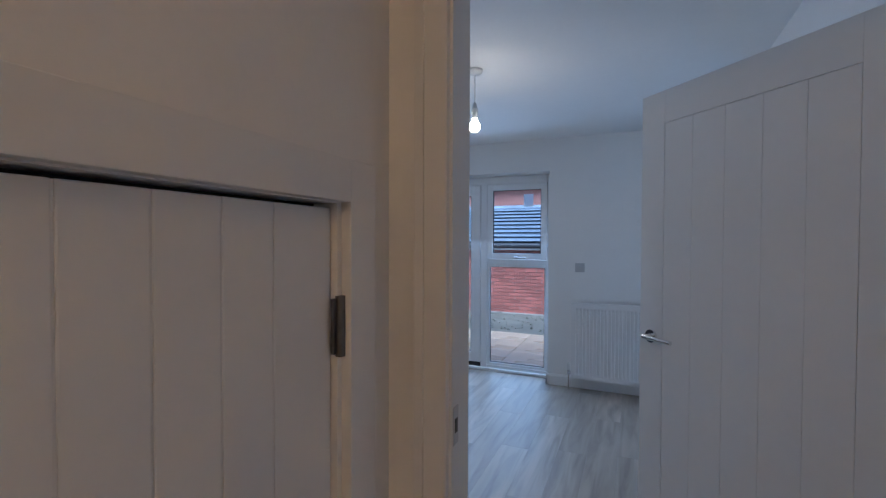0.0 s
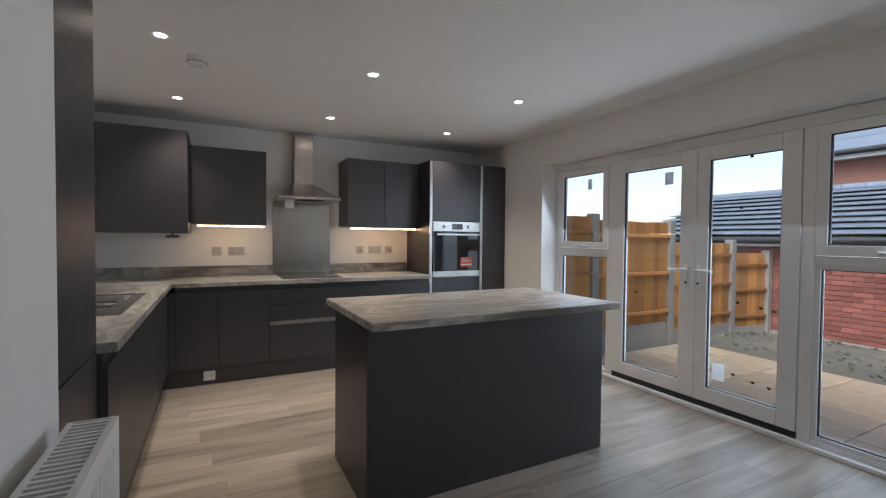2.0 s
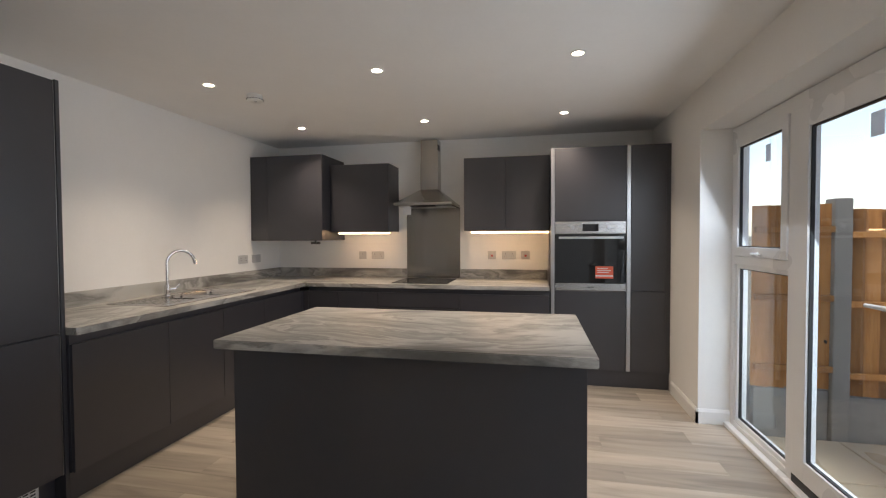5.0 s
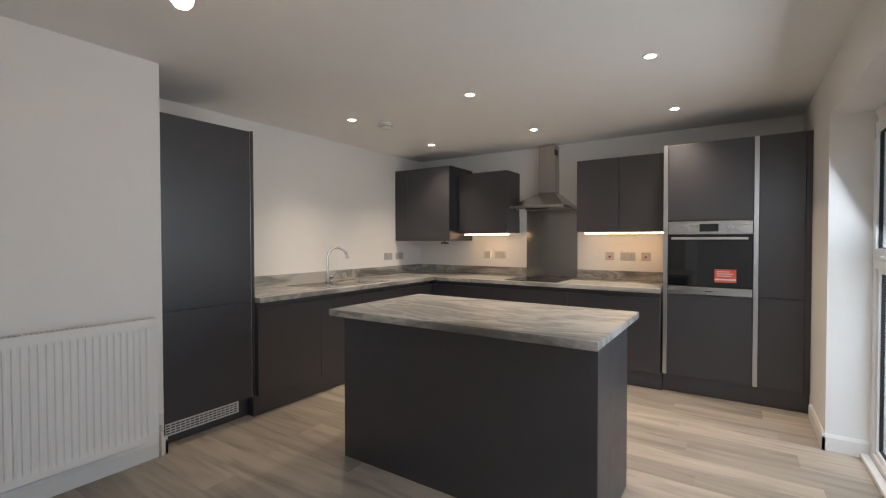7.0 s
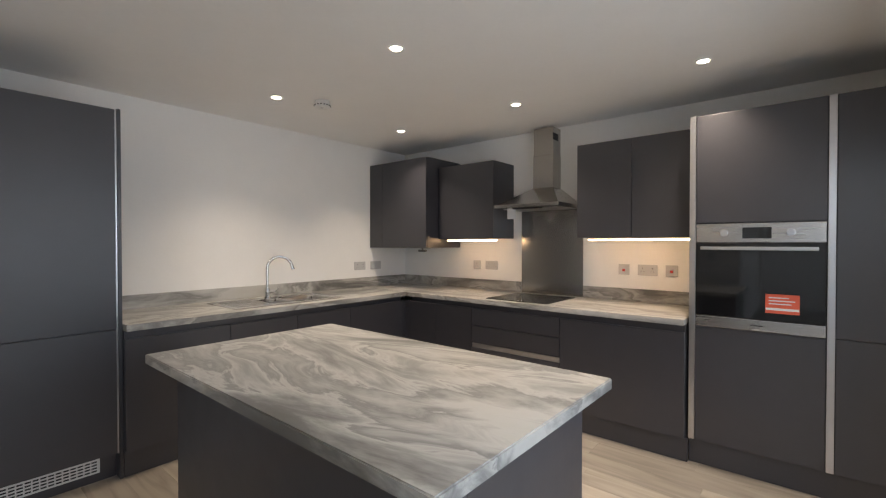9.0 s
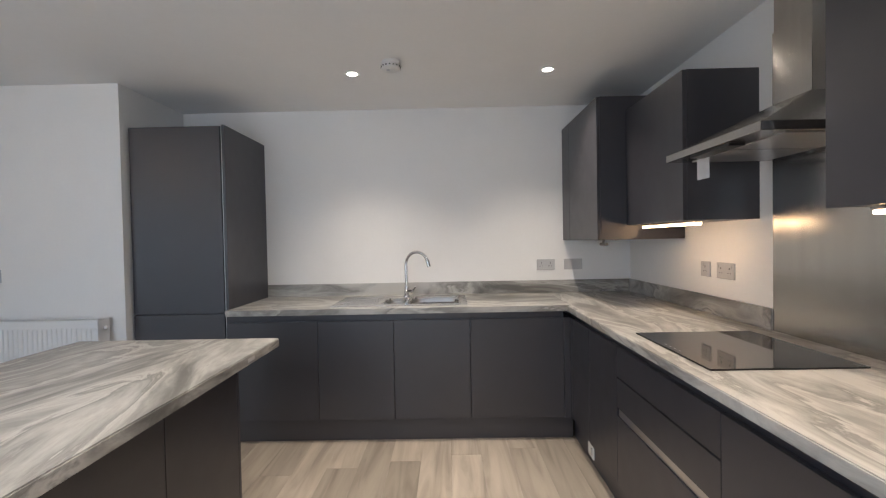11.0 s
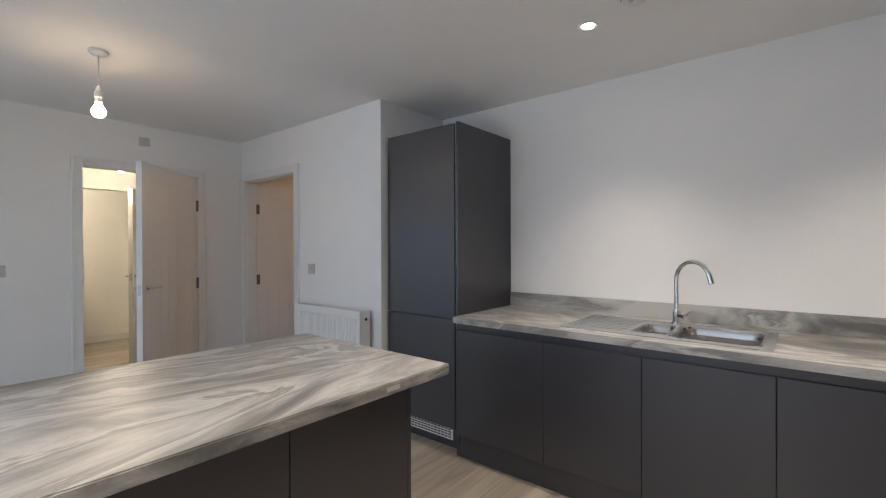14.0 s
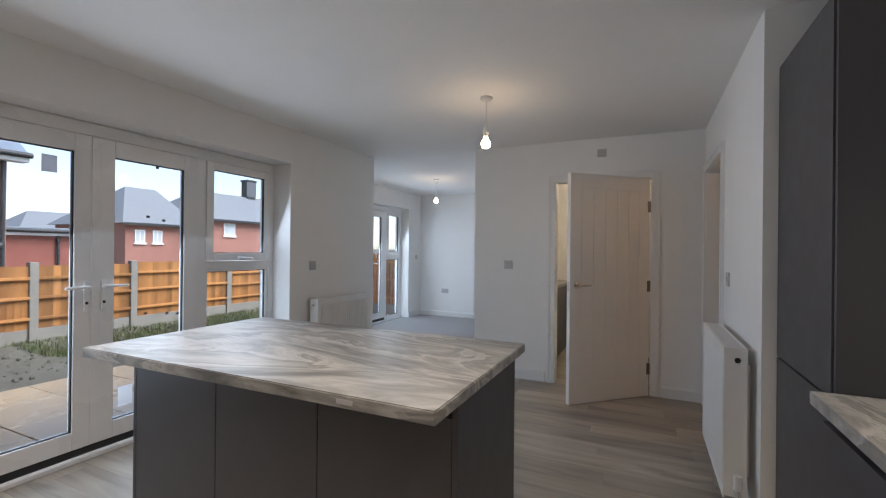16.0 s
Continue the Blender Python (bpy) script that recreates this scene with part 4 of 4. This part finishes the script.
# ---- lamps ----
def downlight(x, y):
    ob = thing("downlight", "lit recessed white ceiling downlight", "downlight", "kitchen ceiling downlights")
    turned("bezel", GLOSS_WHITE, ob, ((0.028, 0.0), (0.030, -0.004), (0.042, -0.006), (0.044, -0.001), (0.044, 0.0)), (x, y, H))
    turned("lens", SPOT, ob, ((0.002, -0.0035), (0.029, -0.0035), (0.029, -0.001), (0.002, -0.001)), (x, y, H))
    ld = bpy.data.lights.new("downlight_beam", "SPOT")
    ld.energy, ld.spot_size, ld.spot_blend, ld.shadow_soft_size, ld.color = DOWNLIGHT_W, radians(108), 1.0, 0.03, NEUTRAL
    lo = new("downlight_beam", ld)
    lo.location = (x, y, H - 0.012)
    lo.parent = ob


for x in (-3.006, -4.238):
    for y in (0.584, 1.80, 3.017):
        downlight(x, y)


def pendant(x, y, label, drop=0.315, lamp=None):
    ob = thing("pendant_light", label, "pendant light", "bare bulb pendants")
    turned("rose", PLASTIC, ob, ((0.045, 0.0), (0.045, -0.012), (0.036, -0.022), (0.012, -0.026), (0.004, -0.030)), (x, y, H))
    tubes("flex", PLASTIC, ob, ((x, y, H - 0.02), (x, y, H - drop + 0.10), 0.0035), n=10)
    turned("lampholder", PLASTIC, ob, ((0.004, 0.125), (0.011, 0.12), (0.015, 0.095), (0.020, 0.09), (0.020, 0.062), (0.017, 0.060), (0.017, 0.035), (0.010, 0.034)), (x, y, H - drop))
    turned("bulb", lamp or LAMP, ob, ((0.004, 0.040), (0.013, 0.036), (0.017, 0.020), (0.027, 0.006), (0.033, -0.010), (0.030, -0.028), (0.020, -0.041), (0.004, -0.046)), (x, y, H - drop))
    return ob


pendant(-0.870, 2.018, "bare lit bulb pendant on a white flex")
pendant(2.30, 3.93, "bare lit bulb pendant in the family room")
pendant(0.05, -1.75, "bare lit bulb pendant in the hall", 0.315, LAMP_HALL)
pendant(1.75, 1.25, "bare lit bulb pendant in the utility room", 0.22, LAMP_BRIGHT)
pendant(3.30, 1.75, "bare lit bulb pendant in the cloakroom", 0.22, LAMP_BRIGHT)
sm = thing("smoke_alarm", "white round smoke alarm on the ceiling", "smoke alarm")
turned("base", PLASTIC, sm, ((0.055, 0.0), (0.055, -0.018), (0.052, -0.020)), (-3.272, 0.752, H))
turned("cap", PLASTIC, sm, ((0.050, -0.020), (0.056, -0.024), (0.056, -0.042), (0.046, -0.050), (0.02, -0.052)), (-3.272, 0.752, H))
tubes("test_button", SATIN, sm, ((-3.257, 0.767, H - 0.051), (-3.257, 0.767, H - 0.055), 0.010), n=16)
boxes("slot", ANTH_DARK, sm, *[(-3.272 + 0.0555 * math.cos(a) - 0.004, 0.752 + 0.0555 * math.sin(a) - 0.004, H - 0.036, -3.272 + 0.0555 * math.cos(a) + 0.004, 0.752 + 0.0555 * math.sin(a) + 0.004, H - 0.030) for a in [i * 0.393 for i in range(16)]], bevel=0)

# ---- utility room and cloakroom ----
ub = thing("utility_cabinet", "anthracite utility base cabinet with stone-effect worktop", "cabinet")
boxes("end_panel", ANTH, ub, (0.74, 1.96, 0.0, 0.90, 2.55, 0.862), bevel=0.002)
boxes("body", ANTH, ub, (1.52, 1.96, 0.0, 2.54, 2.55, 0.862), bevel=0.002)
boxes("top", STONE_X, ub, (0.73, 1.93, 0.863, 2.545, 2.55, 0.901), bevel=0.003)
boxes("upstand", STONE_X, ub, (0.73, 2.532, 0.902, 2.545, 2.551, 1.0), bevel=0.002)
wm = thing("washing_machine", "white front loading washing machine under the worktop", "washing machine")
boxes("body", GLOSS_WHITE, wm, (0.91, 1.95, 0.012, 1.51, 2.52, 0.855), bevel=0.008)
tubes("door_ring", SATIN, wm, ((1.21, 1.95, 0.45), (1.21, 1.915, 0.45), 0.19, 0.17), n=32)
tubes("door_glass", BLACK_GLASS, wm, ((1.21, 1.916, 0.45), (1.21, 1.905, 0.45), 0.145, 0.13), n=32)
boxes("drawer", PLASTIC, wm, (0.93, 1.944, 0.74, 1.10, 1.951, 0.84), bevel=0.002)
tubes("knob", SATIN, wm, ((1.28, 1.95, 0.79), (1.28, 1.925, 0.79), 0.028, 0.024), n=20)
plate("grey metal double socket above the utility worktop", "socket", (1.75, 2.555, 1.13), "y-", w=0.146, kind="double")


def toilet(m):
    ob = thing("toilet", "white ceramic close-coupled toilet", "toilet")
    ob.matrix_world = m
    boxes("cistern", CERAMIC, ob, (-0.18, -0.19, 0.40, 0.18, -0.01, 0.745), bevel=0.025)
    boxes("lid", CERAMIC, ob, (-0.19, -0.20, 0.746, 0.19, -0.005, 0.785), bevel=0.012)
    tubes("button", CHROME, ob, ((0, -0.10, 0.785), (0, -0.10, 0.79), 0.022), n=18)
    bm = bmesh.new()
    n = 28
    rings = []
    for w, d, c, z in ((0.11, 0.20, -0.30, 0.0), (0.105, 0.19, -0.30, 0.12), (0.13, 0.21, -0.33, 0.25), (0.18, 0.24, -0.40, 0.36), (0.185, 0.245, -0.405, 0.40)):
        rings.append([bm.verts.new((w * math.cos(2 * math.pi * i / n), c + d * math.sin(2 * math.pi * i / n), z)) for i in range(n)])
    for a, b in zip(rings, rings[1:]):
        for i in range(n):
            bm.faces.new((a[i], a[(i + 1) % n], b[(i + 1) % n], b[i]))
    bm.faces.new(rings[0]), bm.faces.new(rings[-1])
    mesh_ob("pan", bm, CERAMIC, ob, smooth=True)
    bm = bmesh.new()
    rings = [[bm.verts.new((0.19 * k * math.cos(2 * math.pi * i / n), -0.405 + 0.25 * k * math.sin(2 * math.pi * i / n), z)) for i in range(n)] for k, z in ((0.98, 0.402), (1.0, 0.41), (1.0, 0.435), (0.9, 0.447))]
    for a, b in zip(rings, rings[1:]):
        for i in range(n):
            bm.faces.new((a[i], a[(i + 1) % n], b[(i + 1) % n], b[i]))
    bm.faces.new(rings[0]), bm.faces.new(rings[-1])
    mesh_ob("seat", bm, CERAMIC, ob, smooth=True)
    return ob


toilet(pose(3.92, 1.44, 0, 0, 0, -90))
bx = thing("carton", "small white cardboard carton on the floor", "box")
boxes("body", PAPER, bx, (3.00, 1.40, 0.0, 3.14, 1.56, 0.17), bevel=0.003)
boxes("print", ANTH_DARK, bx, (2.999, 1.44, 0.12, 2.9995, 1.52, 0.135), (2.999, 1.44, 0.06, 2.9995, 1.50, 0.066), bevel=0)
dc = thing("door_closer", "silver door closer above the cloakroom doorway", "door closer")
boxes("body", SATIN, dc, (2.49, 0.50, 2.00, 2.549, 0.68, 2.055), bevel=0.004)
boxes("arm", SATIN, dc, (2.50, 0.60, 2.056, 2.515, 0.98, 2.066), bevel=0.001)


# ---- garden ----
GZ = -0.12
bm = bmesh.new()
N = 60
def ground_z(x, y):
    near = min(1.0, max(0.0, (y - 6.9) / 0.6)) * (1.0 if y < 12 else 0.0)
    return GZ - 0.035 + near * (0.05 * noise.noise((x * 1.1, y * 1.1, 0)) + 0.06 * noise.noise((x * 3.3, y * 3.3, 2)) + 0.03)
rows_xy = [-1200, -300, -60, -12] + [-5 + 0.18 * i for i in range(62)] + [12, 60, 300, 1200]
cols_xy = [-900, -60, -8] + [4.3 + 0.18 * i for i in range(32)] + [14, 40, 200, 1500]
grid = [[bm.verts.new((x, y, ground_z(x, y))) for y in cols_xy] for x in rows_xy]
for i in range(len(rows_xy) - 1):
    for j in range(len(cols_xy) - 1):
        bm.faces.new((grid[i][j], grid[i + 1][j], grid[i + 1][j + 1], grid[i][j + 1]))
structure(mesh_ob("ground", bm, SOIL), "bare wet garden soil with lumps", "ground")

# lumps of soil and tufts of grass
bm = bmesh.new()
rnd = random.Random(4)
for i in range(900):
    x, y = rnd.uniform(-3.9, 4.8), rnd.uniform(7.0, 9.2)
    r = 0.010 + 0.03 * rnd.random() ** 3
    m = Matrix.Translation((x, y, ground_z(x, y) + r * 0.3)) @ Euler((rnd.random() * 3, rnd.random() * 3, rnd.random() * 3)).to_matrix().to_4x4() @ Matrix.Diagonal((r, r * rnd.uniform(0.6, 1.2), r * rnd.uniform(0.5, 0.9), 1))
    bmesh.ops.create_icosphere(bm, subdivisions=1, radius=1, matrix=m)
tagged(mesh_ob("soil_clods", bm, SOIL), "loose clods and stones on the bare soil", "soil", kind="stuff")
bm = bmesh.new()
for i in range(11000):
    x, y = rnd.uniform(-0.8, 4.8), 8.2 + rnd.gauss(0, 0.55)
    if not 7.0 < y < 9.2:
        continue
    a, h = rnd.random() * 6.28, rnd.uniform(0.03, 0.10)
    z = ground_z(x, y)
    w = Vector((math.cos(a), math.sin(a), 0)) * 0.009
    p = Vector((x, y, z))
    tip = p + Vector((rnd.gauss(0, 0.02), rnd.gauss(0, 0.02), h))
    bm.faces.new((bm.verts.new(p - w), bm.verts.new(p + w), bm.verts.new(tip)))
tagged(mesh_ob("grass", bm, GRASS), "thin rough grass tufts by the fence", "grass", kind="stuff")


def fence_bay(a, b, top, base, group, face=1):
    """One bay between two posts: gravel board, three rails and overlapping upright boards."""
    a, b = Vector((*a, 0)), Vector((*b, 0))
    d = b - a
    ln = d.length
    ob = thing("garden_fence", "orange-brown featheredge timber fence panel on concrete gravel board", "fence", group)
    ob.matrix_world = Matrix.Translation((a.x, a.y, 0)) @ Matrix.Rotation(math.atan2(d.y, d.x), 4, "Z")
    boxes("gravel_board", CONCRETE, ob, (0.06, -0.025, GZ - 0.12, ln - 0.06, 0.025, base), bevel=0.006)
    boxes("rail", FENCE, ob, *[(0.05, face * 0.03, z - 0.022, ln - 0.05, face * 0.058, z + 0.022) for z in (base + 0.16, (base + top) / 2, top - 0.18)], bevel=0.006)
    n = max(3, round((ln - 0.1) / 0.092))
    w = (ln - 0.1) / n
    me = None
    for i in range(n):
        if me is None:
            bm = bmesh.new()
            put_box(bm, 0, 0.004, base + 0.004, w + 0.012, 0.022, top)
            q = mesh_ob("board", bm, FENCE, ob)
            me = q.data
        else:
            q = new("board", me)
            q.parent = ob
        q.matrix_basis = Matrix.Translation((0.05 + i * w, 0, rnd.uniform(-0.006, 0.006))) @ Matrix.Rotation(radians(13.0 * face), 4, "Z")
    return ob


def post(x, y, top, rz=0.0):
    ob = boxes("fence_post", CONCRETE, None, (-0.055, -0.06, GZ - 0.15, 0.055, 0.06, top), bevel=0.012, m=pose(x, y, 0, 0, 0, rz))
    return tagged(ob, "grey slotted concrete fence post", "fence post", "fence posts")


side = [(-4.0, 4.30), (-4.0, 4.90), (-4.0, 6.32), (-4.0, 7.75), (-3.86, 8.47)]
for i, (top, base) in enumerate(((1.56, 0.22), (1.52, 0.18), (1.25, 0.05), (1.10, -0.02))):
    fence_bay(side[i], side[i + 1], top, base, "garden fence panels", -1)
for (x, y), t in zip(side[1:], (1.60, 1.55, 1.30, 1.14)):
    post(x, y, t, 90)
back = [(-1.12, 9.30), (-0.42, 9.30), (0.99, 9.30), (2.96, 9.30), (4.55, 9.30), (4.75, 7.4), (4.75, 5.5)]
for i, (a, b) in enumerate(zip(back, back[1:])):
    fence_bay(a, b, (1.00, 1.00, 1.03, 0.93, 1.1, 1.2)[i], 0.06, "garden fence panels", -1)
for x, y in back[1:6]:
    post(x, y, 1.06)


# ---- garage and houses ----
gar = thing("garage", "red brick garage with slate-grey tiled roof", "garage")
GX0, GX1, GY0, GXL, RIDGE = -3.74, -1.18, 8.55, -6.25, 2.19
EAVE = 1.19
boxes("core", MORTAR, gar, (GXL + 0.2, GY0 + 0.012, GZ - 0.2, GX1 - 0.012, 13.3, EAVE + 0.05), bevel=0)
boxes("footing", CONCRETE, gar, (GX0 - 0.45, GY0 - 0.07, GZ - 0.1, GX1 + 0.02, GY0 + 0.005, GZ + 0.02), bevel=0.005)
boxes("fascia", SOFFIT, gar, (GXL, GY0 - 0.16, EAVE + 0.015, GX1 + 0.05, GY0 + 0.02, EAVE + 0.11), bevel=0.003)
tubes("gutter", LEAD, gar, ((GXL, GY0 - 0.20, EAVE + 0.11), (GX1 + 0.05, GY0 - 0.20, EAVE + 0.11), 0.055), n=14)
tubes("downpipe", LEAD, gar, ((GX1 - 0.12, GY0 - 0.05, GZ), (GX1 - 0.12, GY0 - 0.05, EAVE + 0.08), 0.034), n=12)
bm = bmesh.new()
for p in (((GXL, GY0 - 0.18, EAVE + 0.13), (GX1 + 0.05, GY0 - 0.18, EAVE + 0.13), (GX1 + 0.05, 10.92, RIDGE), (GXL, 10.92, RIDGE)), ((GXL, 10.92, RIDGE), (GX1 + 0.05, 10.92, RIDGE), (GX1 + 0.05, 13.38, EAVE + 0.1), (GXL, 13.38, EAVE + 0.1))):
    bm.faces.new([bm.verts.new(q) for q in p])
bmesh.ops.solidify(bm, geom=bm.faces[:], thickness=0.05)
mesh_ob("roof_deck", bm, LEAD, gar)
bm = bmesh.new()
for x in (GXL + 0.2, GX1 - 0.012):
    gable = [[bm.verts.new((x + d, y, z)) for y, z in ((GY0 + 0.012, EAVE + 0.05), (13.3, EAVE + 0.05), (10.92, RIDGE - 0.06))] for d in (0, -0.1)]
    bm.faces.new(gable[0]), bm.faces.new(gable[1])
    for i in range(3):
        bm.faces.new((gable[0][i], gable[0][(i + 1) % 3], gable[1][(i + 1) % 3], gable[1][i]))
mesh_ob("gable", bm, FARBRICK, gar)
n_cap = 15
for i in range(n_cap):
    a, b = (GXL + (GX1 + 0.05 - GXL) * k / n_cap for k in (i, i + 1))
    tubes("ridge_tile", ROOFTILE, gar, ((a + 0.004, 10.92, RIDGE + 0.055), (b - 0.004, 10.92, RIDGE + 0.055), 0.085, 0.078), n=12)

up = thing("neighbour_house", "red brick house with grey tiled roof behind the garage", "house")
boxes("wall", FARBRICK, up, (-5.25, 13.4, GZ - 0.2, 0.80, 21.0, 3.16), bevel=0.01)
boxes("fascia", SOFFIT, up, (-5.5, 13.10, 3.10, 1.06, 13.42, 3.24), bevel=0.005)
tubes("gutter", LEAD, up, ((-5.5, 13.04, 3.24), (1.08, 13.04, 3.24), 0.06), n=12)
tubes("downpipe", LEAD, up, ((0.72, 13.34, GZ), (0.72, 13.34, 3.1), 0.04), n=12)
bm = bmesh.new()
for i in range(11):
    put_box(bm, -5.5, 0, i * 0.34, 1.06, 0.035, i * 0.34 + 0.40)
bmesh.ops.transform(bm, matrix=pose(0, 13.05, 3.24, -56), verts=bm.verts)
mesh_ob("roof", bm, ROOFTILE, up)


def house(label, x0, x1, y0, y1, base, eave, ridge, windows, name="house"):
    ob = thing(name, label, "house", "houses beyond the garden")
    boxes("wall", FARBRICK, ob, (x0, y0, base, x1, y1, eave), bevel=0.02)
    bm = bmesh.new()
    ym = (y0 + y1) / 2
    o = 0.35
    pts = [bm.verts.new(p) for p in ((x0 - o, y0 - o, eave - 0.1), (x1 + o, y0 - o, eave - 0.1), (x1 + o, y1 + o, eave - 0.1), (x0 - o, y1 + o, eave - 0.1), (x0 + 2.2, ym, ridge), (x1 - 0.2, ym, ridge))]
    for q in ((0, 1, 5, 4), (2, 3, 4, 5), (3, 0, 4), (1, 2, 5), (0, 3, 2, 1)):
        bm.faces.new([pts[i] for i in q])
    mesh_ob("roof", bm, ROOFFAR, ob)
    boxes("fascia", LEAD, ob, (x0 - o, y0 - o - 0.06, eave - 0.22, x1 + o, y0 - o, eave - 0.06), bevel=0)
    for wx, wz, ww, wh in windows:
        f = boxes("window", SOFFIT, ob, (wx - ww / 2, y0 - 0.05, wz, wx + ww / 2, y0 - 0.01, wz + wh), bevel=0)
        boxes("pane", PALE_PANE, f, (wx - ww / 2 + 0.07, y0 - 0.06, wz + 0.07, wx - 0.03, y0 - 0.051, wz + wh - 0.07), (wx + 0.03, y0 - 0.06, wz + 0.07, wx + ww / 2 - 0.07, y0 - 0.051, wz + wh - 0.07), bevel=0)
        boxes("sill", SOFFIT, f, (wx - ww / 2 - 0.08, y0 - 0.10, wz - 0.10, wx + ww / 2 + 0.08, y0 - 0.02, wz - 0.001), bevel=0)
    return ob


house("red brick house with a hipped grey roof", 12.5, 17.0, 30.0, 38.0, -3.0, 2.85, 5.5, ((13.35, 1.55, 0.62, 0.82), (14.45, 1.55, 0.62, 0.82)))
house("red brick house with a long grey roof", 17.1, 28.5, 28.5, 37.5, -3.0, 3.35, 5.75, ((18.7, 2.15, 0.95, 0.9), (23.6, 2.15, 0.95, 0.9)))
house("distant red brick house with grey roof", 13.6, 27.0, 46.0, 54.0, -3.0, 2.0, 4.35, ((16.0, 0.0, 1.0, 1.0),))
low = thing("outbuilding", "low red brick outbuilding with dark gutter", "outbuilding")
boxes("wall", BRICK, low, (0.95, 16.0, GZ - 0.2, 3.2, 20.0, 1.60), bevel=0.01)
boxes("fascia", SOFFIT, low, (0.95, 15.85, 1.58, 3.3, 16.02, 1.70), bevel=0.004)
boxes("roof", ROOFTILE, low, (0.95, 15.80, 1.705, 3.4, 20.1, 1.80), bevel=0.01)
tubes("gutter", LEAD, low, ((0.95, 15.79, 1.72), (3.4, 15.79, 1.70), 0.055), n=12)
tubes("downpipe", LEAD, low, ((2.85, 15.93, GZ), (2.85, 15.93, 1.68), 0.04), n=12)
ch = thing("chimney_stack", "dark chimney stack on the far roof", "chimney")
boxes("stack", LEAD, ch, (23.9, 32.6, 5.0, 24.7, 33.4, 7.1), bevel=0.01)
boxes("cap", LEAD, ch, (23.82, 32.52, 7.1, 24.78, 33.48, 7.25), bevel=0.01)


# ---- pieces: slabs, bricks, roof tiles, floor boards ----
def pieces(parent, name, mat, size, places, bevel=0.0):
    """Alike pieces on one mesh, each an object of its own."""
    bm = bmesh.new()
    put_box(bm, 0, 0, 0, *size, bevel=0)
    if bevel:
        bmesh.ops.bevel(bm, geom=[e for e in bm.edges], offset=bevel, segments=1, affect="EDGES")
    first = mesh_ob(name, bm, mat, parent)
    for i, m in enumerate(places):
        q = first if i == 0 else new(name, first.data)
        q.parent = parent
        q.matrix_basis = m
    return first


pat = structure(boxes("pavement", CONCRETE, None, (-3.93, 4.24, GZ - 0.1, 4.6, 6.72, GZ - 0.032), bevel=0), "sandstone patio along the house", "patio")
for (w, d), cells in (((0.592, 0.592), [(i, j) for i in range(14) for j in range(4)]),):
    pieces(pat, "slab", SANDSTONE, (w, d, 0.03), [Matrix.Translation((-3.92 + i * 0.6 + rnd.uniform(-.002, .002), 4.28 + j * 0.6, GZ - 0.03 + rnd.uniform(0, .003))) for i, j in cells], 0.004)

courses = []
for k in range(19):
    z = GZ + 0.01 + k * 0.0715
    off = 0.0 if k % 2 else -0.1125
    for i in range(17):
        x = GX0 - 0.45 + i * 0.225 + off
        if x + 0.215 < GX1 + 0.01:
            courses.append(Matrix.Translation((x, GY0 + rnd.uniform(-0.002, 0.002), z)))
pieces(gar, "brick", BRICK, (0.215, 0.03, 0.063), courses, 0.003)
tiles = []
slope = math.atan2(RIDGE - EAVE - 0.13, 11.10 - GY0)
run = math.hypot(RIDGE - EAVE - 0.13, 11.10 - GY0)
nrow = 9
for k in range(nrow):
    part = k / nrow
    y, z = GY0 - 0.20 + part * (11.10 - GY0), EAVE + 0.195 + part * (RIDGE - EAVE - 0.13)
    for i in range(15):
        tiles.append(Matrix.Translation((GX1 + 0.05 - (i + 1) * 0.3415, y, z)) @ Matrix.Rotation(slope - 0.17, 4, "X"))
pieces(gar, "roof_tile", ROOFTILE, (0.338, run / nrow + 0.06, 0.020), tiles, 0.004)


def board_floor(name, label, x0, y0, x1, y1, pick=None):
    """Long boards along y, staggered, over a dark base."""
    ob = structure(boxes(name, BASE, None, (x0, y0, -0.09, x1, y1, -0.008), bevel=0), label, "floor")
    W, L = 0.184, 1.22
    full, cut = [], []
    k = 0
    x = x0
    while x < x1 - 0.005:
        w = min(W, x1 - x)
        y = y0 - (k * 0.47 % 1.0) * L
        while y < y1 - 0.005:
            a, b = max(y, y0), min(y + L, y1)
            if b - a > 0.01:
                (full if b - a > L - 0.001 and w > W - 0.001 else cut).append((x, a, w, b - a))
            y += L
        x += W
        k += 1
    g = 0.0003
    if full:
        pieces(ob, "plank", WOOD, (W - 2 * g, L - 2 * g, 0.008), [Matrix.Translation((x + g, y + g, -0.008)) for x, y, w, h in full], 0.0006)
    for x, y, w, h in cut:
        pieces(ob, "plank", WOOD, (w - 2 * g, h - 2 * g, 0.008), [Matrix.Translation((x + g, y + g, -0.008))], 0.0006 if min(w, h) > 0.02 else 0)
    return ob


board_floor("floor", "grey oak vinyl plank floor of the kitchen", X_HOB, Y_SINK, X_UTIL, OUT_Y - 0.02)
board_floor("floor_utility", "grey oak vinyl plank floor of the utility room", X_UTIL, 0.0, 4.0, 2.555)
board_floor("floor_hall", "grey oak vinyl plank floor of the hall", -1.3, -3.2, X_UTIL, Y_SINK)
structure(boxes("floor_family", CARPET, None, (X_UTIL, 2.556, -0.09, LX1, LY1 + 0.28, 0.004), (X_RET, OUT_Y - 0.02, -0.09, X_UTIL, LY1, 0.004), bevel=0), "grey carpet in the family room", "floor")
